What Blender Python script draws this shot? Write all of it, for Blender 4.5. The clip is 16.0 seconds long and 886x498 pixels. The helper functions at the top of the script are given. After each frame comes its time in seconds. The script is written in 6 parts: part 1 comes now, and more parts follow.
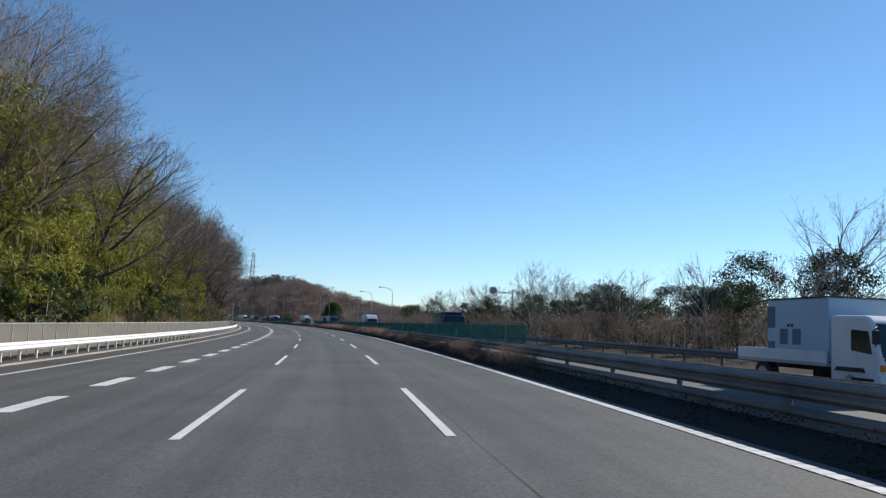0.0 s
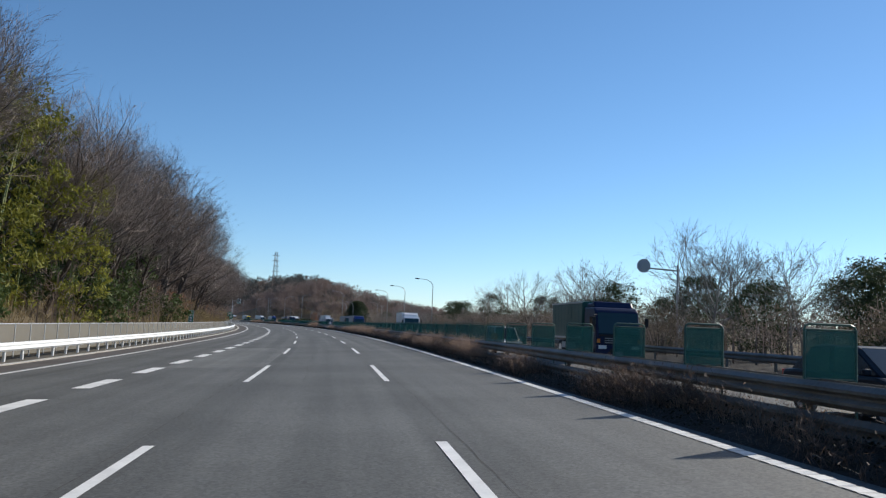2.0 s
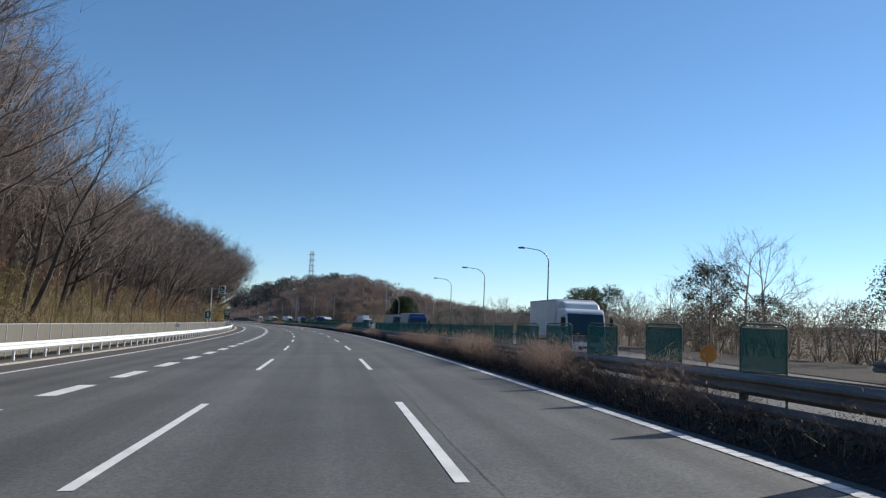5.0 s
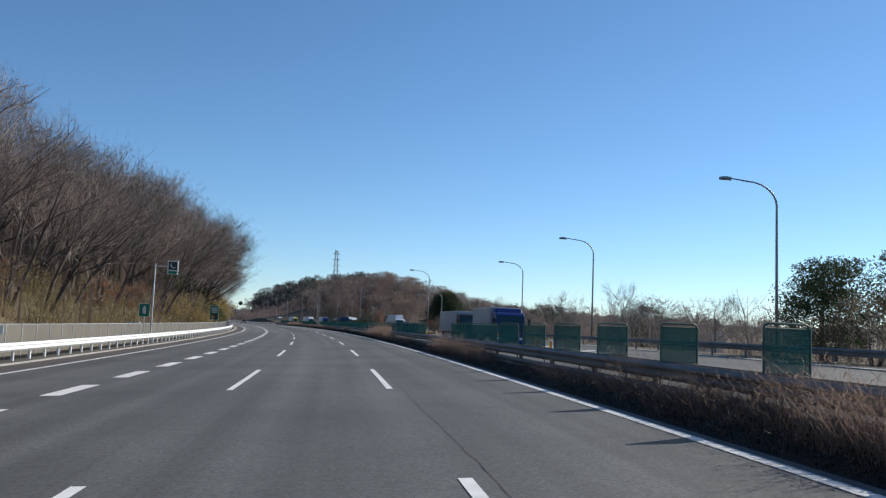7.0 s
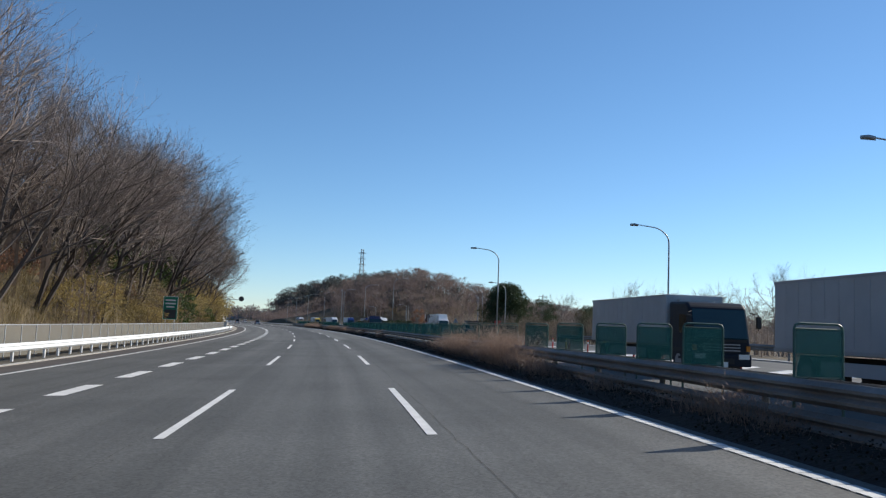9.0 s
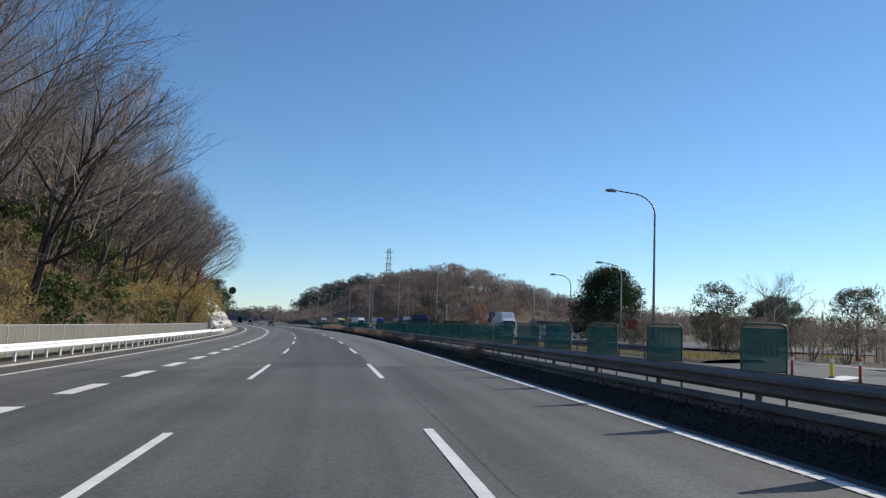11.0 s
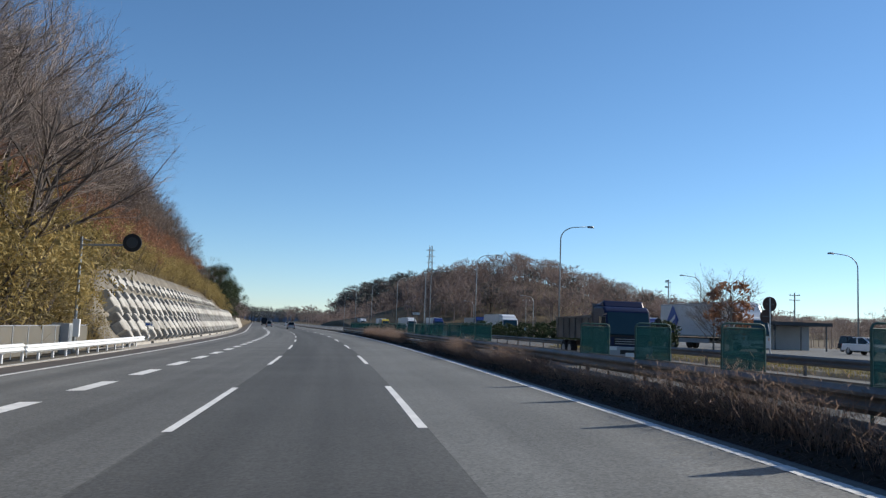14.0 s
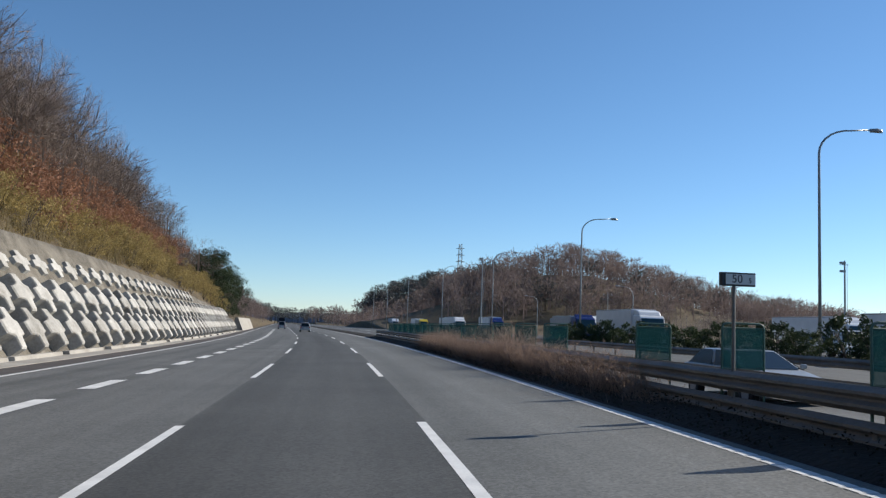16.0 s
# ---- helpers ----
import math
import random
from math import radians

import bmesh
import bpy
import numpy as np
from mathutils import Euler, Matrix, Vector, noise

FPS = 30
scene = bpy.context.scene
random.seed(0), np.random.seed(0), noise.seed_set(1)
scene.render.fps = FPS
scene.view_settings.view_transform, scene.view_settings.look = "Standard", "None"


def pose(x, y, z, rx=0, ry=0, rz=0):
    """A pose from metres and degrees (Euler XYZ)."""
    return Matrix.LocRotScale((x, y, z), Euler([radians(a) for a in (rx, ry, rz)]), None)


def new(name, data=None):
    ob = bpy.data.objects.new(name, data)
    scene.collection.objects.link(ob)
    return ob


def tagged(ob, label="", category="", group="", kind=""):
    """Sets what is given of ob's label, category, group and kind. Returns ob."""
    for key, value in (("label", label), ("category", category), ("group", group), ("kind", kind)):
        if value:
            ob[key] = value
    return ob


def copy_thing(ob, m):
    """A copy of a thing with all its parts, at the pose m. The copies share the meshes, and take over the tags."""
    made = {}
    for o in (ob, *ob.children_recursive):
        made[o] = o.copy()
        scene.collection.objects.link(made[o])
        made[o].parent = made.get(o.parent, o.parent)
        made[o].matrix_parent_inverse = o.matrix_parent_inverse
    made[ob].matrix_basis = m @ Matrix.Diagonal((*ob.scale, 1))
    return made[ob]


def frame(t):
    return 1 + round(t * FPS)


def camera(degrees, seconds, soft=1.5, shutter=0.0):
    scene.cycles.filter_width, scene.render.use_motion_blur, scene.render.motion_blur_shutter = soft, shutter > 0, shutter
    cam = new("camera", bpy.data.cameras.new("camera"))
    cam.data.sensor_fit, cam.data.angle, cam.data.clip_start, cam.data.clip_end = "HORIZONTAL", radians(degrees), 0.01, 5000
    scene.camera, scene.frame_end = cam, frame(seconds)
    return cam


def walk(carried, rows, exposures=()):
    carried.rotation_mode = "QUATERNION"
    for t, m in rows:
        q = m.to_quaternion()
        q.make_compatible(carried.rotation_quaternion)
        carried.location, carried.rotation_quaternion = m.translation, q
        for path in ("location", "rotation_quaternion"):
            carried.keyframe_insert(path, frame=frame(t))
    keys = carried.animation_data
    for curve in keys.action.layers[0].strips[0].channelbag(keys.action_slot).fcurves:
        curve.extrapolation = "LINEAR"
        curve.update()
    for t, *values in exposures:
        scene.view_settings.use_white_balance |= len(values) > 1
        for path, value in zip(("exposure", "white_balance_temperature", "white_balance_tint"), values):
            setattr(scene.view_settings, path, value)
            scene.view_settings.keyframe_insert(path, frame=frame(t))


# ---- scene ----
cam = camera(56.3, 16.0, soft=1.3)
# The road bends left along one long arc and then runs straight; every place below is given as
# metres along the road (s), metres to the right of the travelled line (x) and metres above the road.
RADIUS, BEND_END, BANK, EYE = 1584.0, 505.0, math.tan(radians(2.2)), 1.57


def heading(s):
    """The road's direction at s, in radians left of +y."""
    return min(s, BEND_END) / RADIUS


def at(s, x=0.0, z=0.0):
    """The world place of road coordinates; z is above the level of the travelled line."""
    a = heading(s)
    cx, cy = -RADIUS + (RADIUS + x) * math.cos(a), (RADIUS + x) * math.sin(a)
    if s > BEND_END:
        cx, cy = cx - (s - BEND_END) * math.sin(a), cy + (s - BEND_END) * math.cos(a)
    return Vector((cx, cy, z))


def bank(x):
    """Height of the banked carriageways at x."""
    return BANK * max(-16.0, min(24.0, x))


def on(s, x, z=0.0):
    """The world place z metres above the banked road surface."""
    return at(s, x, z + bank(x))


# t, s, x, yaw, pitch, roll
ROWS = [
    (0, 0.15, -0.22, -6.71, 5.39, -0.21),
    (0.5, 12.39, -0.16, -6.29, 5.39, -0.20),
    (1, 24.55, -0.11, -5.87, 5.40, -0.19),
    (1.5, 36.84, -0.07, -5.45, 5.40, -0.18),
    (2, 49.11, -0.03, -5.02, 5.40, -0.17),
    (2.5, 61.46, 0.00, -4.60, 5.40, -0.17),
    (3, 73.98, 0.05, -4.17, 5.40, -0.16),
    (3.5, 86.43, 0.09, -3.75, 5.40, -0.15),
    (4, 98.75, 0.09, -3.32, 5.41, -0.14),
    (4.75, 117.07, 0.09, -2.68, 5.41, -0.13),
    (5.5, 135.34, 0.08, -2.03, 5.41, -0.12),
    (6.5, 159.59, 0.05, -1.16, 5.41, -0.10),
    (7, 171.72, 0.03, -0.73, 5.41, -0.09),
    (7.5, 183.79, 0.02, -0.30, 5.42, -0.08),
    (8, 195.73, 0.00, 0.14, 5.42, -0.07),
    (8.5, 207.70, -0.01, 0.58, 5.42, -0.07),
    (9, 219.94, -0.02, 1.02, 5.42, -0.06),
    (9.75, 238.02, -0.03, 1.68, 5.42, -0.05),
    (10.5, 255.99, -0.02, 2.34, 5.43, -0.03),
    (11.5, 279.77, -0.03, 3.23, 5.43, -0.02),
    (12, 291.93, -0.03, 3.67, 5.43, -0.01),
    (12.5, 303.36, -0.01, 4.12, 5.43, 0.00),
    (13, 315.47, 0.02, 4.56, 5.43, 0.01),
    (13.5, 327.36, 0.04, 5.01, 5.43, 0.02),
    (14, 339.12, 0.06, 5.46, 5.44, 0.02),
    (14.5, 350.91, 0.07, 5.91, 5.44, 0.03),
    (15, 362.78, 0.07, 6.36, 5.44, 0.04),
    (15.5, 374.82, 0.06, 6.81, 5.44, 0.05),
    (16, 386.80, 0.03, 7.27, 5.44, 0.06),
]
walk(cam, [(t, Matrix.Translation(on(s, x, EYE)) @ pose(0, 0, 0, 90 + pitch, roll - 2.2, yaw))
           for t, s, x, yaw, pitch, roll in ROWS])

# ---------- world, sun, exposure ----------
SUN_ELEV, SUN_TURN = radians(29.5), radians(57)  # turn: clockwise from +y
world = bpy.data.worlds.new("sky")
scene.world = world
world.use_nodes = True
_n = world.node_tree.nodes
_sky = _n.new("ShaderNodeTexSky")
_sky.sky_type, _sky.sun_disc = "NISHITA", False
_sky.sun_elevation, _sky.sun_rotation = SUN_ELEV, SUN_TURN
_sky.altitude, _sky.air_density, _sky.dust_density, _sky.ozone_density = 1500, 1.0, 0.15, 5.2
_tint = _n.new("ShaderNodeHueSaturation")
_tint.inputs["Saturation"].default_value = 1.045
_tint.inputs["Hue"].default_value = 0.4955
world.node_tree.links.new(_sky.outputs[0], _tint.inputs["Color"])
world.node_tree.links.new(_tint.outputs[0], _n["Background"].inputs[0])
_n["Background"].inputs[1].default_value = 0.111
sun = new("sun", bpy.data.lights.new("sun", "SUN"))
sun.data.energy, sun.data.angle, sun.data.color = 5.0, radians(0.5), (1.0, 0.93, 0.82)
_to_sun = Vector((math.sin(SUN_TURN) * math.cos(SUN_ELEV), math.cos(SUN_TURN) * math.cos(SUN_ELEV), math.sin(SUN_ELEV)))
sun.matrix_world = Matrix.Translation((60, 0, 80)) @ _to_sun.to_track_quat("Z", "Y").to_matrix().to_4x4()
scene.view_settings.exposure = 0.275


# ---------- materials ----------
def mat(name, dark, light, rough=0.8, scale=3.0, fine=40.0, bump=0.3, metal=0.0, per=0.0, spec=0.3, deep=0.01):
    """A surface whose colour runs between two tones by noise at two scales; per: how far each piece differs."""
    m = bpy.data.materials.new(name)
    m.use_nodes = True
    nt = m.node_tree
    n, l = nt.nodes, nt.links
    b = n["Principled BSDF"]
    geo = n.new("ShaderNodeNewGeometry")
    big, small = n.new("ShaderNodeTexNoise"), n.new("ShaderNodeTexNoise")
    big.inputs["Scale"].default_value, small.inputs["Scale"].default_value = scale, fine
    big.inputs["Detail"].default_value, small.inputs["Detail"].default_value = 4, 3
    l.new(geo.outputs["Position"], big.inputs["Vector"])
    l.new(geo.outputs["Position"], small.inputs["Vector"])
    add = n.new("ShaderNodeMath")
    add.operation = "MULTIPLY_ADD"
    l.new(small.outputs["Fac"], add.inputs[0])
    add.inputs[1].default_value = 0.5
    half = n.new("ShaderNodeMath")
    half.operation = "MULTIPLY_ADD"
    l.new(big.outputs["Fac"], half.inputs[0])
    half.inputs[1].default_value, half.inputs[2].default_value = 1.1, -0.3
    l.new(half.outputs[0], add.inputs[2])
    value = add.outputs[0]
    if per:
        info = n.new("ShaderNodeObjectInfo")
        more = n.new("ShaderNodeMath")
        more.operation = "MULTIPLY_ADD"
        sub = n.new("ShaderNodeMath")
        sub.operation = "SUBTRACT"
        l.new(info.outputs["Random"], sub.inputs[0])
        sub.inputs[1].default_value = 0.5
        l.new(sub.outputs[0], more.inputs[0])
        more.inputs[1].default_value = per
        l.new(value, more.inputs[2])
        value = more.outputs[0]
    ramp = n.new("ShaderNodeValToRGB")
    ramp.color_ramp.elements[0].position, ramp.color_ramp.elements[1].position = 0.15, 0.85
    ramp.color_ramp.elements[0].color, ramp.color_ramp.elements[1].color = (*dark, 1), (*light, 1)
    l.new(value, ramp.inputs[0])
    l.new(ramp.outputs[0], b.inputs["Base Color"])
    b.inputs["Roughness"].default_value, b.inputs["Metallic"].default_value = rough, metal
    b.inputs["Specular IOR Level"].default_value = spec
    if bump:
        bm_ = n.new("ShaderNodeBump")
        bm_.inputs["Strength"].default_value, bm_.inputs["Distance"].default_value = bump, deep
        l.new(small.outputs["Fac"], bm_.inputs["Height"])
        l.new(bm_.outputs[0], b.inputs["Normal"])
    return m


def leaf_mat(name, dark, light, per=0.4, through_light=0.25):
    """Foliage: each leaf its own tone, some light passing through."""
    m = bpy.data.materials.new(name)
    m.use_nodes = True
    nt = m.node_tree
    n, l = nt.nodes, nt.links
    b = n["Principled BSDF"]
    geo, info = n.new("ShaderNodeNewGeometry"), n.new("ShaderNodeObjectInfo")
    mixv = n.new("ShaderNodeMath")
    mixv.operation = "MULTIPLY_ADD"
    l.new(info.outputs["Random"], mixv.inputs[0])
    mixv.inputs[1].default_value = per
    scaled = n.new("ShaderNodeMath")
    scaled.operation = "MULTIPLY"
    l.new(geo.outputs["Random Per Island"], scaled.inputs[0])
    scaled.inputs[1].default_value = 1.0 - per
    l.new(scaled.outputs[0], mixv.inputs[2])
    ramp = n.new("ShaderNodeValToRGB")
    ramp.color_ramp.elements[0].color, ramp.color_ramp.elements[1].color = (*dark, 1), (*light, 1)
    l.new(mixv.outputs[0], ramp.inputs[0])
    l.new(ramp.outputs[0], b.inputs["Base Color"])
    b.inputs["Roughness"].default_value = 0.65
    b.inputs["Specular IOR Level"].default_value = 0.2
    if through_light:
        tr, mx = n.new("ShaderNodeBsdfTranslucent"), n.new("ShaderNodeMixShader")
        l.new(ramp.outputs[0], tr.inputs[0])
        mx.inputs[0].default_value = through_light
        l.new(b.outputs[0], mx.inputs[1])
        l.new(tr.outputs[0], mx.inputs[2])
        l.new(mx.outputs[0], n["Material Output"].inputs[0])
    return m


def plain(name, colour, rough=0.5, metal=0.0, spec=0.4):
    tone = tuple(c * 0.86 for c in colour)
    return mat(name, tone, colour, rough, 1.5, 25.0, 0.05, metal, 0.0, spec, 0.002)


def mesh_screen(name, colour, cover):
    """A fine mesh or screen that lets a part of the light through."""
    m = plain(name, colour, 0.6)
    n, l = m.node_tree.nodes, m.node_tree.links
    tr, mx = n.new("ShaderNodeBsdfTransparent"), n.new("ShaderNodeMixShader")
    mx.inputs[0].default_value = cover
    l.new(tr.outputs[0], mx.inputs[1])
    l.new(n["Principled BSDF"].outputs[0], mx.inputs[2])
    l.new(mx.outputs[0], n["Material Output"].inputs[0])
    return m


def road_mat(name, dark, light, scale_across=1.1):
    """Asphalt: fine chippings, patches, and worn streaks that run along the road."""
    m = mat(name, dark, light, 0.78, 0.25, 55.0, 0.6, spec=0.3, deep=0.006)
    n, l = m.node_tree.nodes, m.node_tree.links
    uv, mp, streak = n.new("ShaderNodeUVMap"), n.new("ShaderNodeMapping"), n.new("ShaderNodeTexNoise")
    mp.inputs["Scale"].default_value = (scale_across, 0.012, 1)
    streak.inputs["Scale"].default_value, streak.inputs["Detail"].default_value = 1.0, 5
    l.new(uv.outputs[0], mp.inputs[0])
    l.new(mp.outputs[0], streak.inputs["Vector"])
    chips = n.new("ShaderNodeTexVoronoi")
    chips.inputs["Scale"].default_value = 30.0
    geo = n.new("ShaderNodeNewGeometry")
    l.new(geo.outputs["Position"], chips.inputs["Vector"])
    bright, hue = n.new("ShaderNodeMapRange"), n.new("ShaderNodeHueSaturation")
    bright.inputs["From Min"].default_value, bright.inputs["From Max"].default_value = 0.3, 0.7
    bright.inputs["To Min"].default_value, bright.inputs["To Max"].default_value = 0.72, 1.28
    l.new(streak.outputs["Fac"], bright.inputs["Value"])
    grain = n.new("ShaderNodeMapRange")
    grain.inputs["To Min"].default_value, grain.inputs["To Max"].default_value = 0.68, 1.32
    l.new(chips.outputs["Color"], grain.inputs["Value"])
    mul = n.new("ShaderNodeMath")
    mul.operation = "MULTIPLY"
    l.new(bright.outputs[0], mul.inputs[0])
    l.new(grain.outputs[0], mul.inputs[1])
    ramp = n["Color Ramp"]
    l.new(ramp.outputs[0], hue.inputs["Color"])
    l.new(mul.outputs[0], hue.inputs["Value"])
    l.new(hue.outputs[0], n["Principled BSDF"].inputs["Base Color"])
    return m


ASPHALT = road_mat("asphalt", (0.070, 0.072, 0.070), (0.118, 0.121, 0.118))
ASPHALT_NEW = road_mat("newer_asphalt", (0.058, 0.059, 0.058), (0.091, 0.093, 0.091), 0.8)
ASPHALT_MID = road_mat("greyed_asphalt", (0.092, 0.094, 0.091), (0.146, 0.149, 0.145), 0.9)
ASPHALT_PALE = road_mat("worn_asphalt", (0.102, 0.105, 0.101), (0.152, 0.156, 0.151), 0.8)
SHOULDER = mat("shoulder_asphalt", (0.06, 0.052, 0.05), (0.10, 0.088, 0.082), 0.85, 0.5, 35.0, 0.5)
PAINT = mat("road_paint", (0.55, 0.55, 0.54), (0.82, 0.82, 0.80), 0.6, 2.0, 30.0, 0.3, spec=0.3, deep=0.003)
CONCRETE = mat("concrete", (0.24, 0.22, 0.19), (0.46, 0.43, 0.38), 0.9, 0.6, 14.0, 0.5)
PAINT_WORN = mat("worn_road_paint", (0.42, 0.415, 0.40), (0.66, 0.65, 0.63), 0.7, 2.0, 30.0, 0.4, spec=0.25, deep=0.003)
BLOCK = mat("anchor_concrete", (0.22, 0.205, 0.178), (0.52, 0.50, 0.46), 0.9, 1.1, 9.0, 0.5, per=0.35)
WALL_SPRAY = mat("sprayed_concrete", (0.07, 0.061, 0.048), (0.25, 0.224, 0.182), 0.95, 0.7, 6.0, 1.0, deep=0.08)
STEEL = mat("galvanised_steel", (0.42, 0.44, 0.46), (0.62, 0.64, 0.66), 0.45, 1.0, 20.0, 0.1, metal=0.6)
STEEL_DULL = mat("dull_steel", (0.10, 0.098, 0.094), (0.235, 0.232, 0.225), 0.6, 0.8, 14.0, 0.15, metal=0.25)
WHITE_STEEL = mat("white_painted_steel", (0.62, 0.64, 0.65), (0.82, 0.83, 0.83), 0.4, 1.0, 20.0, 0.05)
FENCE_MESH = mesh_screen("fence_mesh", (0.20, 0.19, 0.165), 0.66)
GREEN_SCREEN = mesh_screen("green_screen", (0.028, 0.165, 0.128), 0.64)
GREEN_FRAME = plain("green_painted_steel", (0.05, 0.12, 0.10), 0.5)
LAMP_GREY = plain("lamp_grey_steel", (0.30, 0.32, 0.33), 0.45, 0.4)
SOIL = mat("slope_soil", (0.05, 0.04, 0.026), (0.14, 0.105, 0.06), 0.95, 0.35, 5.0, 1.0, deep=0.08)
# shade beneath weeds and rail is put into this soil's near-black colour
SHADED_SOIL = mat("shade_darkened_soil", (0.011, 0.009, 0.008), (0.030, 0.025, 0.020), 0.95, 0.8, 9.0, 1.0, deep=0.06)
BARK = mat("bark", (0.042, 0.034, 0.029), (0.125, 0.102, 0.088), 0.9, 1.2, 12.0, 0.6, per=0.5)
PALE_BARK = mat("pale_bark", (0.16, 0.14, 0.12), (0.33, 0.29, 0.25), 0.9, 1.2, 12.0, 0.5, per=0.4)
TWIG = mat("twigs", (0.15, 0.122, 0.106), (0.34, 0.275, 0.235), 0.9, 0.6, 8.0, 0.0, per=0.5)
PALE_TWIG = mat("pale_twigs", (0.15, 0.128, 0.113), (0.30, 0.258, 0.226), 0.9, 0.6, 8.0, 0.0, per=0.4)
EVERGREEN = leaf_mat("evergreen_leaves", (0.020, 0.032, 0.016), (0.065, 0.090, 0.040))
BROADLEAF = leaf_mat("broad_leaves", (0.03, 0.05, 0.018), (0.10, 0.135, 0.045))
BAMBOO = leaf_mat("bamboo_leaves", (0.065, 0.075, 0.015), (0.33, 0.325, 0.06), 0.5, 0.4)
BAMBOO_STEM = plain("bamboo_stems", (0.16, 0.19, 0.06), 0.5)
YELLOW_LEAF = leaf_mat("yellowed_leaves", (0.16, 0.125, 0.05), (0.47, 0.355, 0.14), 0.45, 0.35)
DULL_LEAF = leaf_mat("olive_brown_leaves", (0.105, 0.086, 0.043), (0.31, 0.245, 0.125), 0.4, 0.3)
GOLD_GRASS = leaf_mat("golden_grass", (0.13, 0.10, 0.05), (0.33, 0.26, 0.13), 0.1)
WEED_TWIG = leaf_mat("thicket_twigs", (0.095, 0.074, 0.062), (0.245, 0.19, 0.156), 0.0, 0.3)
THICKET_TWIG = leaf_mat("dark_thicket_twigs", (0.13, 0.106, 0.094), (0.30, 0.248, 0.215), 0.0, 0.35)
# dark green leaves, coloured down to near black for the shade below the rail
SHADED_IVY = leaf_mat("shaded_ivy_leaves", (0.006, 0.008, 0.005), (0.022, 0.026, 0.016), 0.0, 0.1)
DARK_BUSH = leaf_mat("dark_bush_leaves", (0.085, 0.068, 0.048), (0.22, 0.175, 0.125))
SLATE = plain("slate_blue_louvres", (0.10, 0.16, 0.24), 0.5)
VERGE = mat("verge_soil", (0.05, 0.045, 0.038), (0.12, 0.11, 0.09), 0.95, 0.7, 9.0, 0.8)
RUST_LEAF = leaf_mat("rust_leaves", (0.17, 0.085, 0.05), (0.40, 0.21, 0.13), 0.4, 0.35)
DRY_GRASS = leaf_mat("dry_grass", (0.15, 0.102, 0.080), (0.46, 0.33, 0.255), 0.1, 0.4)
ISLAND_GRASS = leaf_mat("island_grass", (0.12, 0.11, 0.035), (0.36, 0.29, 0.10), 0.0, 0.3)
DARK_WEED = leaf_mat("dark_weeds", (0.037, 0.028, 0.024), (0.185, 0.135, 0.112), 0.1, 0.3)
RUBBER = plain("rubber", (0.03, 0.03, 0.03), 0.85)
GLASS_TEAL = plain("tinted_windscreen", (0.02, 0.055, 0.07), 0.2, 0.0, 0.4)
GLASS_DARK = plain("vehicle_glass", (0.015, 0.02, 0.024), 0.15, 0.0, 0.3)
WHITE_BODY = plain("white_lacquer", (0.78, 0.79, 0.80), 0.3)
GREY_BODY = plain("grey_panels", (0.42, 0.43, 0.44), 0.5)
BLUE_BODY = plain("blue_lacquer", (0.010, 0.035, 0.17), 0.4, 0.0, 0.25)
DARK_BODY = plain("dark_lacquer", (0.016, 0.022, 0.034), 0.45, 0.0, 0.15)
NAVY = plain("navy_lacquer", (0.008, 0.018, 0.065), 0.4, 0.0, 0.25)
GREEN_BODY = plain("dark_green_lacquer", (0.018, 0.085, 0.07), 0.4)
SILVER_BODY = plain("silver_lacquer", (0.36, 0.38, 0.40), 0.35, 0.3)
PALE_BLUE = plain("pale_blue_panels", (0.42, 0.56, 0.68), 0.45)
BLACK = plain("black_plastic", (0.02, 0.02, 0.02), 0.6)
RED = plain("red_plastic", (0.55, 0.04, 0.03), 0.4)
ORANGE = plain("orange_plastic", (0.75, 0.25, 0.03), 0.4)
YELLOW = plain("yellow_plastic", (0.75, 0.55, 0.05), 0.45)
SIGN_GREEN = plain("green_sign_sheet", (0.015, 0.20, 0.13), 0.4)
SIGN_DARK = plain("weathered_sign_back", (0.05, 0.055, 0.06), 0.6)
SIGN_WHITE = plain("white_sign_sheet", (0.78, 0.80, 0.78), 0.4)
SIGN_BLUE = plain("blue_sheet", (0.03, 0.10, 0.42), 0.4)
RUST_BACK = plain("brown_sign_back", (0.10, 0.055, 0.042), 0.6)
RED_BOARD = plain("faded_red_sheet", (0.36, 0.06, 0.05), 0.5)
# the blue is air haze over distance, given as the ridge's base colour
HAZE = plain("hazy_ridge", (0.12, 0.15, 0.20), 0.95)


